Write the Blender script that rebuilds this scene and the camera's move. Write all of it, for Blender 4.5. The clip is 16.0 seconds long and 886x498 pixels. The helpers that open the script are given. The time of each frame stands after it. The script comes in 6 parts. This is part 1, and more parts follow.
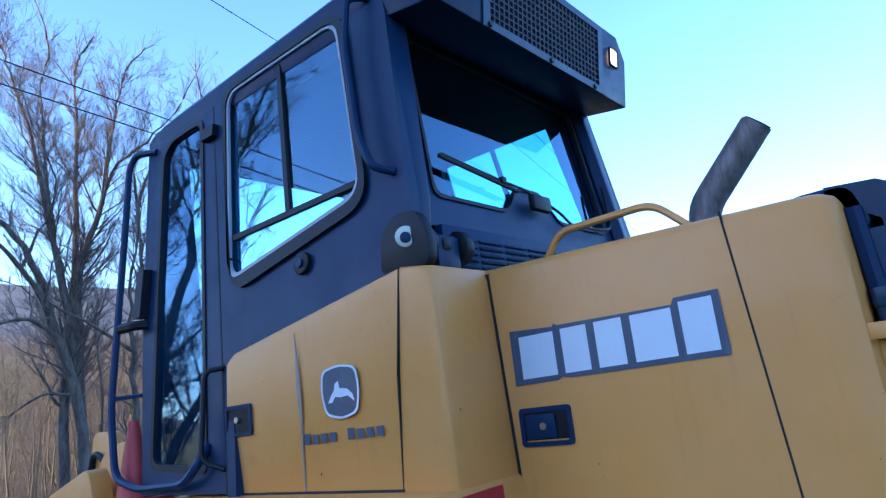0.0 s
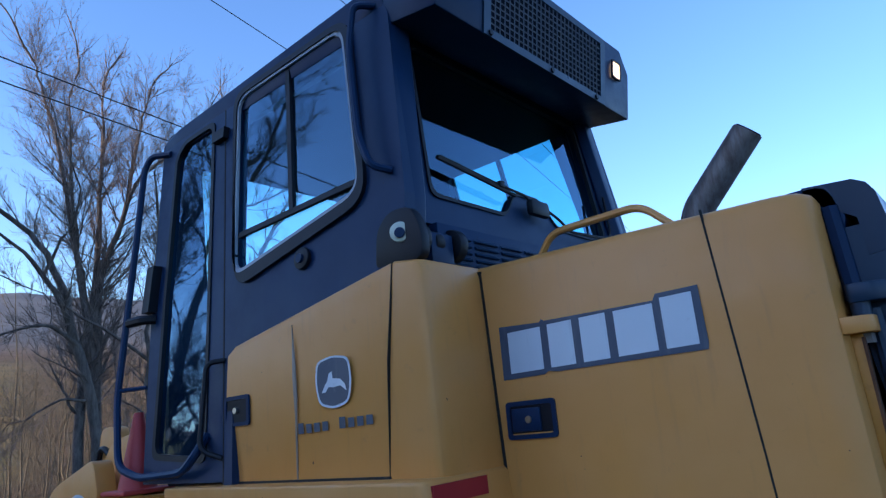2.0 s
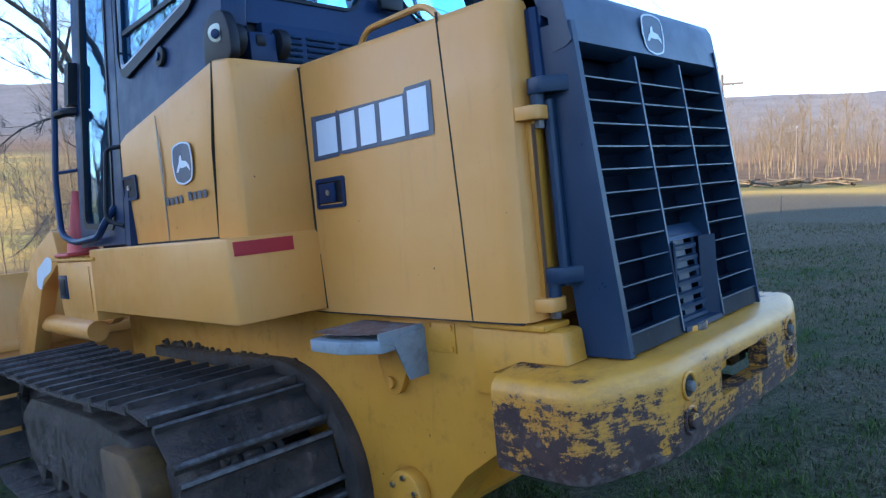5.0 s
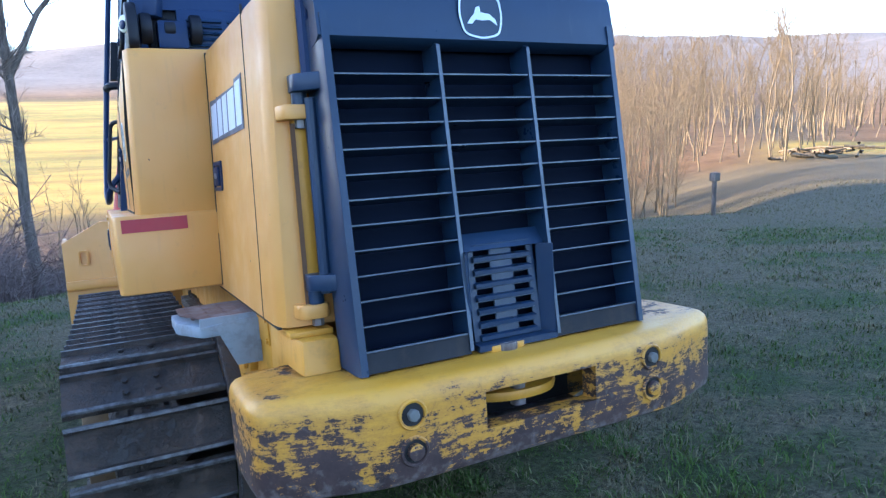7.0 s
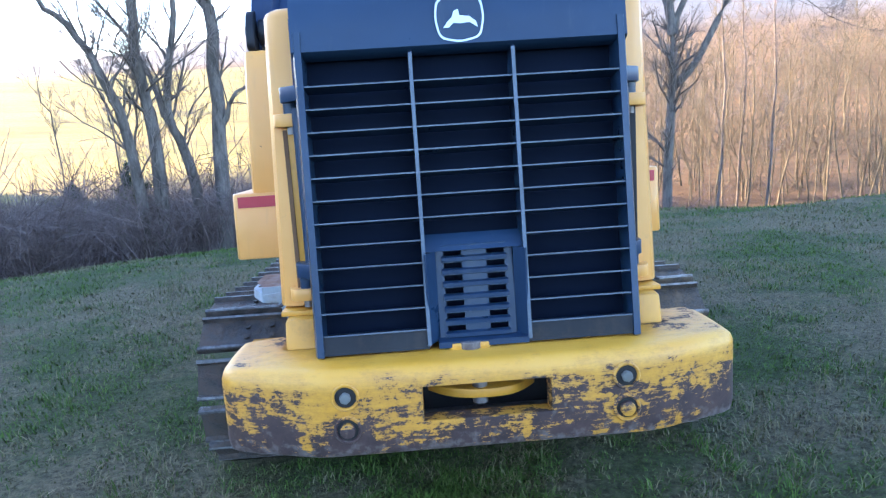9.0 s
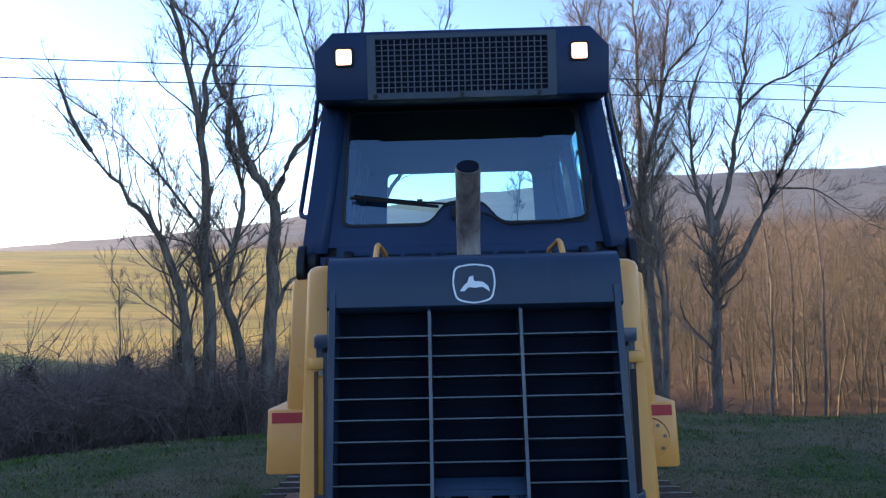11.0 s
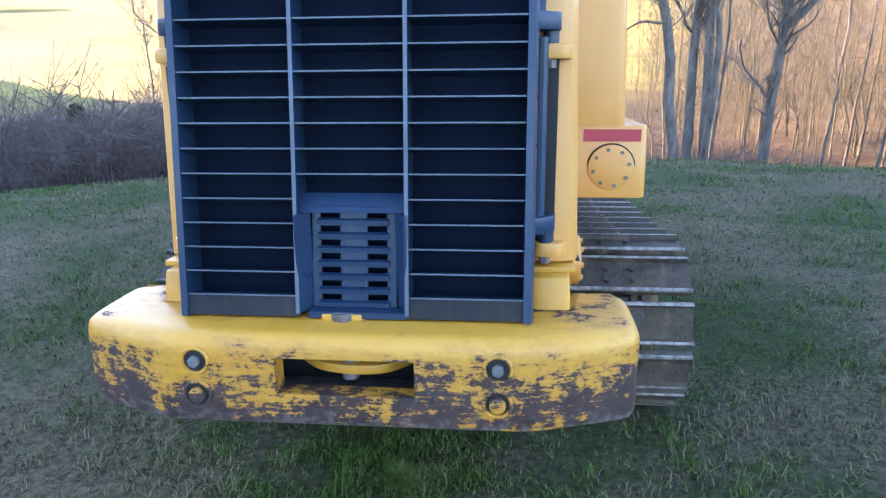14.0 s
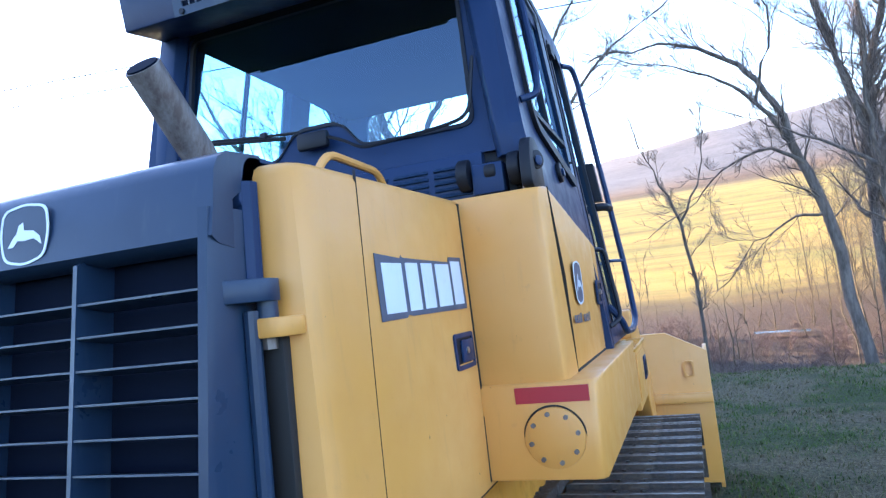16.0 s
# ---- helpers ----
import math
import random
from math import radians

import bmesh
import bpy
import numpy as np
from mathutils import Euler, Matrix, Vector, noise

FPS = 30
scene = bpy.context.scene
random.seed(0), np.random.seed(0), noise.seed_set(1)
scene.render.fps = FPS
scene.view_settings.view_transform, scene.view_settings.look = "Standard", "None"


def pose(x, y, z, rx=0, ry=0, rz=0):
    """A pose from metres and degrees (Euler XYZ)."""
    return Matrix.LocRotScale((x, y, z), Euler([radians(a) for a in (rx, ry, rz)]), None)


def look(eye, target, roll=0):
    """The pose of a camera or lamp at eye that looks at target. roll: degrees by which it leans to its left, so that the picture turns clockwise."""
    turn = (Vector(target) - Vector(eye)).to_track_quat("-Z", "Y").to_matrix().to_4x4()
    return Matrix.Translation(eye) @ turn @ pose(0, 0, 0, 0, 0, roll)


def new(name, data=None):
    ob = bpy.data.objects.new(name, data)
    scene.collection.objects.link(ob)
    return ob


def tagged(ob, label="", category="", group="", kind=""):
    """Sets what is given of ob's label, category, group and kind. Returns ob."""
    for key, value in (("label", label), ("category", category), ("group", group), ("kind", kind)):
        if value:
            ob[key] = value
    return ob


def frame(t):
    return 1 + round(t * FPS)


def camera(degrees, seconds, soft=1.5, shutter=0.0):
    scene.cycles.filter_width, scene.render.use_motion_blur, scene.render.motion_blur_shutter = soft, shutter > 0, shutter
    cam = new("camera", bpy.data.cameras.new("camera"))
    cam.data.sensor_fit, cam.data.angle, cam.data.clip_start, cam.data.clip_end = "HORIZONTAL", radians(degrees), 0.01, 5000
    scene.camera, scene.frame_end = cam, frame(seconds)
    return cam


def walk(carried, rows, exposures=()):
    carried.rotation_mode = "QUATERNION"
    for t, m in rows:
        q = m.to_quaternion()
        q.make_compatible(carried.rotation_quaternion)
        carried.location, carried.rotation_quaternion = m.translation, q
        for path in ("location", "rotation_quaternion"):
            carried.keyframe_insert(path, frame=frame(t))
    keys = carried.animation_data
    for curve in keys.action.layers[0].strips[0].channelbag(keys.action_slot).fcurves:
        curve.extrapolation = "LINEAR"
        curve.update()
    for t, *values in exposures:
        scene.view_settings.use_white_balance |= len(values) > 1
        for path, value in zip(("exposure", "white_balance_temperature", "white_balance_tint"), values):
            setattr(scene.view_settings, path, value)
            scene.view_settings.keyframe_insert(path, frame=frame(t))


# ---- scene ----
cam = camera(67.1, 16.0, soft=1.3)
PATH = [
    (0, (-2.411, 0.237, 1.644), (-0.881, 1.482, 1.975), -3.6),
    (0.5, (-2.413, 0.176, 1.643), (-0.951, 1.429, 2.183), -2.9),
    (1, (-2.412, 0.168, 1.632), (-0.965, 1.410, 2.233), -2.8),
    (1.5, (-2.421, 0.158, 1.640), (-0.964, 1.392, 2.233), -3.2),
    (2, (-2.401, 0.145, 1.553), (-0.912, 1.422, 1.945), -2.0),
    (2.5, (-2.356, 0.14, 1.474), (-0.757, 1.341, 1.491), -1.2),
    (3, (-2.188, -0.014, 1.484), (-0.582, 1.16, 1.274), 0.6),
    (3.2, (-2.151, -0.113, 1.506), (-0.551, 1.062, 1.261), -0.6),
    (5.3, (-2.115, -0.803, 1.498), (-0.742, 0.63, 1.249), -1.8),
    (5.5, (-1.991, -0.837, 1.493), (-0.64, 0.605, 1.187), -1.1),
    (6, (-1.632, -0.954, 1.532), (-0.312, 0.506, 1.177), 0.0),
    (6.5, (-1.334, -1.192, 1.532), (-0.191, 0.415, 1.202), -1.4),
    (7, (-1.048, -1.417, 1.615), (-0.154, 0.334, 1.244), -1.6),
    (7.5, (-0.688, -1.37, 1.586), (-0.201, 0.52, 1.153), -2.7),
    (8, (-0.406, -1.435, 1.725), (-0.06, 0.47, 1.222), -4.5),
    (8.2, (-0.293, -1.488, 1.726), (-0.071, 0.435, 1.226), -3.2),
    (10.3, (-0.091, -1.927, 1.897), (-0.097, 0.053, 1.618), -2.1),
    (10.5, (-0.062, -1.917, 1.969), (-0.093, 0.078, 1.844), -0.8),
    (11, (-0.068, -1.916, 1.968), (-0.098, 0.082, 2.032), -1.4),
    (11.5, (-0.082, -1.934, 1.976), (-0.128, 0.063, 2.072), -1.5),
    (12, (-0.062, -1.949, 1.968), (-0.141, 0.048, 2.055), -0.5),
    (12.5, (-0.06, -1.955, 1.967), (-0.139, 0.042, 2.053), -0.8),
    (13, (-0.002, -1.905, 1.978), (-0.107, 0.089, 1.876), -1.5),
    (13.2, (0.132, -1.796, 1.919), (-0.069, 0.163, 1.571), -3.6),
    (13.5, (0.162, -1.711, 1.809), (0.019, 0.21, 1.27), -1.1),
    (14, (0.416, -1.482, 1.756), (0.234, 0.395, 1.091), -1.0),
    (14.5, (0.811, -1.345, 1.711), (0.33, 0.495, 1.094), -4.8),
    (15, (1.04, -1.113, 1.734), (0.52, 0.746, 1.209), -6.5),
    (15.5, (1.203, -0.915, 1.743), (0.669, 0.988, 1.441), -7.0),
    (16, (1.340, -0.712, 1.753), (0.661, 1.168, 1.767), -8.0),
]
walk(cam, [(t, look(eye, target, roll)) for t, eye, target, roll in PATH], exposures=[
    (0.0, 1.95, 5000.0, 20.0), (0.6, 1.25, 5200.0, 20.0), (1.6, 1.2, 5200.0, 20.0), (2.3, 1.15, 5200.0, 20.0), (2.5, 1.5, 5300.0, 19.0), (3.0, 2.2, 5400.0, 17.0), (5.5, 2.3, 5600.0, 18.0), (6.0, 2.65, 5600.0, 18.0), (6.5, 3.0, 5800.0, 21.0), (7.0, 3.0, 5800.0, 21.0),
    (8.0, 3.5, 5800.0, 21.0), (10.3, 3.3, 6200.0, 22.0), (11.0, 1.75, 6100.0, 22.0), (11.5, 1.3, 5900.0, 20.0), (12.9, 1.15, 5900.0, 20.0), (13.5, 1.85, 6200.0, 24.0), (14.0, 3.5, 6300.0, 24.0), (14.5, 3.75, 6200.0, 24.0), (15.0, 3.75, 6300.0, 24.0), (15.5, 3.65, 6200.0, 24.0), (16.0, 3.05, 6100.0, 24.0)])

# ---------------------------------------------------------------- light
SUN_AZ, SUN_EL = -65.0, 12.0            # degrees: from +y towards +x, and up
world = bpy.data.worlds.new("sky")
scene.world = world
world.use_nodes = True
wn = world.node_tree
sky = wn.nodes.new("ShaderNodeTexSky")
sky.sky_type = "NISHITA"
sky.sun_disc = False
sky.sun_elevation = radians(SUN_EL)
sky.sun_rotation = radians(SUN_AZ)
sky.air_density, sky.dust_density, sky.ozone_density = 1.0, 0.3, 2.5
wn.links.new(sky.outputs[0], wn.nodes["Background"].inputs[0])
wn.nodes["Background"].inputs[1].default_value = 0.15
sun_data = bpy.data.lights.new("sun", "SUN")
sun_data.energy, sun_data.angle, sun_data.color = 5.0, radians(0.6), (1.0, 0.76, 0.48)
sun = new("sun", sun_data)
sun.matrix_world = look((-80, 40, 60), (-80 - math.sin(radians(SUN_AZ)) * 50, 40 - math.cos(radians(SUN_AZ)) * 50, 60 - 50 * math.tan(radians(SUN_EL))))


# ---------------------------------------------------------------- materials
class Mat:
    """A principled material with a few helpers to wire textures."""

    def __init__(self, name, base, rough=0.5, metal=0.0, spec=0.5, coat=0.0):
        self.m = bpy.data.materials.new(name)
        self.m.use_nodes = True
        self.t = self.m.node_tree
        self.p = self.t.nodes["Principled BSDF"]
        self.p.inputs["Base Color"].default_value = (*base[:3], 1)
        self.p.inputs["Roughness"].default_value = rough
        self.p.inputs["Metallic"].default_value = metal
        self.p.inputs["Specular IOR Level"].default_value = spec
        self.p.inputs["Coat Weight"].default_value = coat
        self.co = self.t.nodes.new("ShaderNodeTexCoord").outputs["Object"]

    def node(self, kind, **values):
        n = self.t.nodes.new(kind)
        for key, v in values.items():
            n.inputs[key].default_value = v
        return n

    def link(self, a, b):
        self.t.links.new(a, b)

    def stretch(self, scale):
        n = self.node("ShaderNodeMapping", Scale=scale)
        self.link(self.co, n.inputs["Vector"])
        return n.outputs[0]

    def noise(self, scale, detail=4.0, rough=0.6, co=None):
        n = self.node("ShaderNodeTexNoise", Scale=scale, Detail=detail, Roughness=rough)
        self.link(co or self.co, n.inputs["Vector"])
        return n.outputs["Fac"]

    def ramp(self, fac, lo, hi, a=0.0, b=1.0):
        n = self.node("ShaderNodeMapRange", **{"From Min": lo, "From Max": hi, "To Min": a, "To Max": b})
        self.link(fac, n.inputs["Value"])
        return n.outputs[0]

    def math(self, op, a, b):
        n = self.t.nodes.new("ShaderNodeMath")
        n.operation = op
        for i, v in enumerate((a, b)):
            if isinstance(v, (int, float)):
                n.inputs[i].default_value = v
            else:
                self.link(v, n.inputs[i])
        return n.outputs[0]

    def mix(self, fac, a, b):
        n = self.t.nodes.new("ShaderNodeMix")
        n.data_type = "RGBA"
        self.link(fac, n.inputs[0])
        for i, v in ((6, a), (7, b)):
            if isinstance(v, tuple):
                n.inputs[i].default_value = (*v[:3], 1)
            else:
                self.link(v, n.inputs[i])
        return n.outputs[2]

    def color(self, out):
        self.link(out, self.p.inputs["Base Color"])
        return self

    def rough(self, out):
        self.link(out, self.p.inputs["Roughness"])
        return self

    def bump(self, fac, strength, dist=0.01):
        n = self.node("ShaderNodeBump", Strength=strength, Distance=dist)
        self.link(fac, n.inputs["Height"])
        self.link(n.outputs[0], self.p.inputs["Normal"])
        return self


def paint(name, base, fade, dirt, rough=0.38, dirt_at=0.62, spec=0.5):
    """Sheet-metal paint: patchy fading, fine dust, a few chips."""
    k = Mat(name, base, rough, spec=spec)
    col = k.mix(k.ramp(k.noise(2.2, 3), 0.35, 0.7), base, fade)
    col = k.mix(k.ramp(k.noise(16, 6, 0.7), dirt_at, dirt_at + 0.16, 0, 0.35), col, dirt)
    streak = k.noise(5, 4, 0.6, k.stretch((6, 6, 0.7)))
    col = k.mix(k.ramp(streak, 0.58, 0.8, 0, 0.25), col, dirt)
    chips = k.ramp(k.noise(34, 2, 0.5), 0.775, 0.79)
    col = k.mix(chips, col, (0.03, 0.018, 0.012))
    k.color(col).rough(k.ramp(k.noise(8, 4), 0.3, 0.7, rough - 0.06, rough + 0.14))
    k.bump(k.noise(3.0, 2), 0.04, 0.02)
    return k.m


YELLOW = (0.62, 0.268, 0.050)
M_YELLOW = paint("yellow_paint", YELLOW, (0.66, 0.305, 0.080), (0.34, 0.18, 0.07))
M_YELLOW_LOW = paint("yellow_paint_grimy", (0.57, 0.250, 0.022), (0.50, 0.205, 0.018), (0.16, 0.075, 0.02), 0.45, 0.55)
M_BLUE = paint("black_blue_paint", (0.0105, 0.025, 0.066), (0.0135, 0.032, 0.082), (0.026, 0.038, 0.074), 0.34, 0.66, 0.16)
M_GRILLE = paint("grille_paint", (0.011, 0.026, 0.054), (0.015, 0.035, 0.070), (0.07, 0.08, 0.09), 0.32, 0.64, 0.35)
# near-black: radiator core, and shade put into the pipe mouth and roof mesh
M_DARK = Mat("dark_core_and_hollows", (0.003, 0.006, 0.015), 0.8, spec=0.08).m
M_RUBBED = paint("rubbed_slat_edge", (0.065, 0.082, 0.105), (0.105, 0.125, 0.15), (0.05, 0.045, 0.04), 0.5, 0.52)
M_ZINC = paint("dull_zinc", (0.10, 0.098, 0.090), (0.15, 0.145, 0.13), (0.09, 0.055, 0.03), 0.7, 0.48)
M_DUSTY = paint("dusty_sill", (0.010, 0.011, 0.014), (0.018, 0.018, 0.020), (0.055, 0.042, 0.030), 0.88, 0.50)
# black of seams, and of shade painted in slot, bolt wells and hinge gap
M_LINE = Mat("seam_and_shade_black", (0.012, 0.010, 0.009), 0.8).m
M_RUBBER = Mat("black_rubber", (0.008, 0.009, 0.013), 0.5, spec=0.25).m
M_WHITE = paint("decal_white", (0.62, 0.66, 0.70), (0.55, 0.6, 0.66), (0.35, 0.36, 0.38), 0.4)
M_DECAL = paint("decal_blue_black", (0.045, 0.06, 0.095), (0.06, 0.08, 0.12), (0.2, 0.2, 0.2), 0.4)
M_STEPGREY = paint("worn_grey_paint", (0.20, 0.235, 0.26), (0.25, 0.275, 0.29), (0.10, 0.06, 0.045), 0.6, 0.5)
M_CHROME = Mat("bare_steel", (0.55, 0.55, 0.55), 0.3, 1.0).m
M_MESH = Mat("mesh_wire_grey", (0.085, 0.10, 0.135), 0.5).m
M_SEAL = Mat("grey_window_seal", (0.30, 0.32, 0.36), 0.5).m


def worn_bumper():
    k = Mat("worn_yellow_bumper", YELLOW, 0.5)
    yellow = k.mix(k.ramp(k.noise(3, 4), 0.35, 0.7), (0.58, 0.25, 0.018), (0.62, 0.30, 0.040))
    sep = k.t.nodes.new("ShaderNodeSeparateXYZ")
    k.link(k.co, sep.inputs[0])
    # scraped bare along the face, most at the corners and the lower edge
    ax = k.math("ABSOLUTE", sep.outputs["X"], 0.0)
    low = k.math("ADD", k.ramp(sep.outputs["Z"], 0.705, 0.90, 0.10, -0.015), k.ramp(sep.outputs["Z"], 0.90, 0.966, 0.0, -0.13))
    low = k.math("ADD", low, k.ramp(ax, 0.42, 0.62, 0.0, 0.030))
    top = k.math("MULTIPLY", k.ramp(sep.outputs["Z"], 0.960, 0.966), k.ramp(sep.outputs["Y"], 0.03, 0.12, 0.0, 0.12))
    patch = k.noise(6.5, 5, 0.65, k.stretch((0.8, 1, 1)))
    streak = k.noise(30, 10, 0.82, k.stretch((0.8, 0.9, 1.2)))
    tilt = k.node("ShaderNodeMapping", Rotation=(0.0, 0.35, 0.0), Scale=(0.10, 0.3, 1.0))
    k.link(k.co, tilt.inputs["Vector"])
    scratch = k.noise(60, 6, 0.8, tilt.outputs[0])
    grit = k.noise(110, 5, 0.75, k.stretch((0.6, 1, 1)))
    sum_ = k.math("ADD", k.math("ADD", k.math("MULTIPLY", patch, 0.52), k.math("MULTIPLY", streak, 0.50)), k.math("ADD", k.math("MULTIPLY", grit, 0.13), k.math("MULTIPLY", scratch, 0.35)))
    wear = k.math("ADD", k.math("ADD", sum_, low), top)
    bare = k.ramp(wear, 0.782, 0.800)
    thin = k.ramp(wear, 0.64, 0.80, 0.0, 0.7)
    yellow = k.mix(thin, yellow, (0.34, 0.135, 0.022))
    rust = k.mix(k.ramp(k.noise(9, 6, 0.7), 0.35, 0.65), (0.026, 0.012, 0.011), (0.066, 0.033, 0.026))
    rust = k.mix(k.ramp(k.math("ADD", k.noise(34, 5), k.ramp(sep.outputs["Z"], 0.70, 0.77, 0.22, 0.0)), 0.60, 0.80), rust, (0.120, 0.092, 0.080))
    k.color(k.mix(bare, yellow, rust)).rough(k.ramp(bare, 0, 1, 0.42, 0.7))
    k.bump(k.math("SUBTRACT", grit, bare), 0.25, 0.004)
    return k.m


def muddy_steel(at, tan):
    k = Mat("muddy_track_steel", (0.06, 0.05, 0.045), 0.6, 0.0)
    info = k.t.nodes.new("ShaderNodeObjectInfo")
    steel = k.mix(k.ramp(k.noise(9, 5), 0.35, 0.65), tuple(0.13 * c for c in tan), tuple(0.48 * c for c in tan))
    steel = k.mix(k.math("MULTIPLY", info.outputs["Random"], 0.6), steel, tuple(0.30 * c for c in tan))
    mud = k.ramp(k.math("ADD", k.noise(9, 8, 0.75), k.math("MULTIPLY", k.noise(55, 5, 0.8), 0.3)), at, at + 0.18)
    k.color(k.mix(mud, steel, tan)).rough(k.ramp(mud, 0, 1, 0.36, 0.95))
    k.bump(k.math("ADD", k.noise(24, 7, 0.75), k.math("MULTIPLY", mud, 0.8)), 0.9, 0.010)
    return k.m


def polished_edge(pale, dark):
    k = Mat("polished_grouser", pale, 0.5, 0.15)
    k.color(k.mix(k.ramp(k.noise(22, 6, 0.7), 0.42, 0.60), pale, dark))
    k.bump(k.noise(40, 5), 0.3, 0.004)
    return k.m


M_BUMPER = worn_bumper()
# second of each pair: darker steel and grouser edges for the left track
M_EDGE, M_EDGE_DARK = polished_edge((0.28, 0.25, 0.22), (0.12, 0.095, 0.075)), polished_edge((0.13, 0.125, 0.125), (0.050, 0.042, 0.038))
M_TRACK, M_TRACK_DARK = muddy_steel(0.62, (0.150, 0.104, 0.066)), muddy_steel(0.60, (0.098, 0.070, 0.055))
M_MUDDY = muddy_steel(0.55, (0.085, 0.058, 0.042))
M_TREAD = paint("rusty_tread", (0.085, 0.038, 0.026), (0.14, 0.082, 0.060), (0.26, 0.27, 0.27), 0.7, 0.47)
M_GRIME = paint("muddy_yellow", (0.17, 0.085, 0.022), (0.085, 0.052, 0.030), (0.05, 0.036, 0.026), 0.7, 0.45)


def rusty_steel():
    k = Mat("exhaust_steel", (0.2, 0.16, 0.15), 0.55, 0.3)
    k.color(k.mix(k.ramp(k.noise(14, 6, 0.7, k.stretch((1.6, 1.6, 0.35))), 0.38, 0.62), (0.23, 0.205, 0.19), (0.11, 0.082, 0.070)))
    k.bump(k.noise(30, 4), 0.2, 0.003)
    return k.m


def glass(name, tint, straight, edge):
    """A thin pane: clear with a tint, and a mirror that grows towards grazing angles."""
    k = Mat(name, (1, 1, 1))
    t = k.t
    clear, shine, mix, layer = (t.nodes.new("ShaderNode" + n) for n in ("BsdfTransparent", "BsdfGlossy", "MixShader", "LayerWeight"))
    clear.inputs[0].default_value = (*tint, 1)
    shine.inputs["Roughness"].default_value = 0.02
    # mirror tinted blue, in place of a deeper blue sky to reflect
    shine.inputs["Color"].default_value = (0.55, 0.78, 1.0, 1)
    layer.inputs[0].default_value = 0.5
    k.link(k.ramp(k.math("POWER", layer.outputs["Facing"], 3.0), 0, 1, straight, edge), mix.inputs[0])
    k.link(clear.outputs[0], mix.inputs[1])
    k.link(shine.outputs[0], mix.inputs[2])
    k.link(mix.outputs[0], t.nodes["Material Output"].inputs[0])
    return k.m


M_EXHAUST = rusty_steel()
M_RUST = paint("rust_brown", (0.10, 0.045, 0.022), (0.16, 0.075, 0.03), (0.05, 0.025, 0.015), 0.8)
M_SCRAPE = paint("scraped_paint", (0.27, 0.20, 0.15), (0.36, 0.30, 0.24), (0.08, 0.04, 0.03), 0.7, 0.5)
M_LENS = paint("lamp_lens", (0.55, 0.56, 0.44), (0.62, 0.62, 0.52), (0.3, 0.3, 0.25), 0.25)
M_POLE = paint("weathered_pole_wood", (0.075, 0.066, 0.058), (0.11, 0.098, 0.086), (0.06, 0.05, 0.045), 0.9)
M_GLASS = glass("tinted_glass", (0.50, 0.86, 0.95), 0.13, 0.75)
M_RED = paint("red_reflector", (0.34, 0.012, 0.025), (0.40, 0.02, 0.03), (0.15, 0.01, 0.02), 0.35)

M_CONE = paint("cone_plastic", (0.42, 0.03, 0.03), (0.48, 0.06, 0.05), (0.2, 0.05, 0.05), 0.5)


def lamp_glow():
    k = Mat("lit_lamp", (1, 0.9, 0.7), 0.3)
    k.p.inputs["Emission Color"].default_value = (1.0, 0.58, 0.24, 1)
    k.p.inputs["Emission Strength"].default_value = 1.6
    return k.m


M_LAMP = lamp_glow()


# ---------------------------------------------------------------- mesh helpers
def smooth(me, angle=35):
    me.polygons.foreach_set("use_smooth", [True] * len(me.polygons))
    me.set_sharp_from_angle(angle=radians(angle))


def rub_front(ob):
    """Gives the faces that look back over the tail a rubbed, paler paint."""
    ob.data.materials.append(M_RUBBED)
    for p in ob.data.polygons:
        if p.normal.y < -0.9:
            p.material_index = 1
    return ob


def part(name, bm, material, parent, label="", flat=False):
    """Links a bmesh as one mesh object under a thing or a part."""
    bmesh.ops.recalc_face_normals(bm, faces=bm.faces)
    me = bpy.data.meshes.new(name)
    bm.to_mesh(me)
    bm.free()
    me.materials.append(material)
    if not flat:
        smooth(me)
    ob = new(name, me)
    while parent.parent and parent.parent.parent:      # thing > part > sub-part, no deeper
        parent = parent.parent
    ob.parent = parent
    return tagged(ob, label)


def bevel(bm, width, segments=2, angle=25):
    edges = [e for e in bm.edges if len(e.link_faces) == 2 and e.calc_face_angle(0) > radians(angle)]
    bmesh.ops.bevel(bm, geom=edges, offset=width, segments=segments, affect="EDGES", profile=0.5, clamp_overlap=True)
    return bm


def put_prism(bm, points, axis, a, b):
    """Extrudes a polygon, given in the two other axes in order, from a to b along an axis."""
    def at(u, v, w):
        return {"x": (w, u, v), "y": (u, w, v), "z": (u, v, w)}[axis]
    lo = [bm.verts.new(at(u, v, a)) for u, v in points]
    hi = [bm.verts.new(at(u, v, b)) for u, v in points]
    n = len(points)
    bm.faces.new(lo)
    bm.faces.new(hi)
    for i in range(n):
        bm.faces.new((lo[i], lo[(i + 1) % n], hi[(i + 1) % n], hi[i]))
    return bm


def prism(points, axis, a, b, bev=0.0, seg=2):
    bm = put_prism(bmesh.new(), points, axis, a, b)
    bmesh.ops.recalc_face_normals(bm, faces=bm.faces)
    return bevel(bm, bev, seg) if bev else bm


def put_box(bm, x0, x1, y0, y1, z0, z1):
    return put_prism(bm, [(x0, y0), (x1, y0), (x1, y1), (x0, y1)], "z", z0, z1)


def box(x0, x1, y0, y1, z0, z1, bev=0.004, seg=2):
    bm = put_box(bmesh.new(), x0, x1, y0, y1, z0, z1)
    bmesh.ops.recalc_face_normals(bm, faces=bm.faces)
    return bevel(bm, bev, seg) if bev else bm


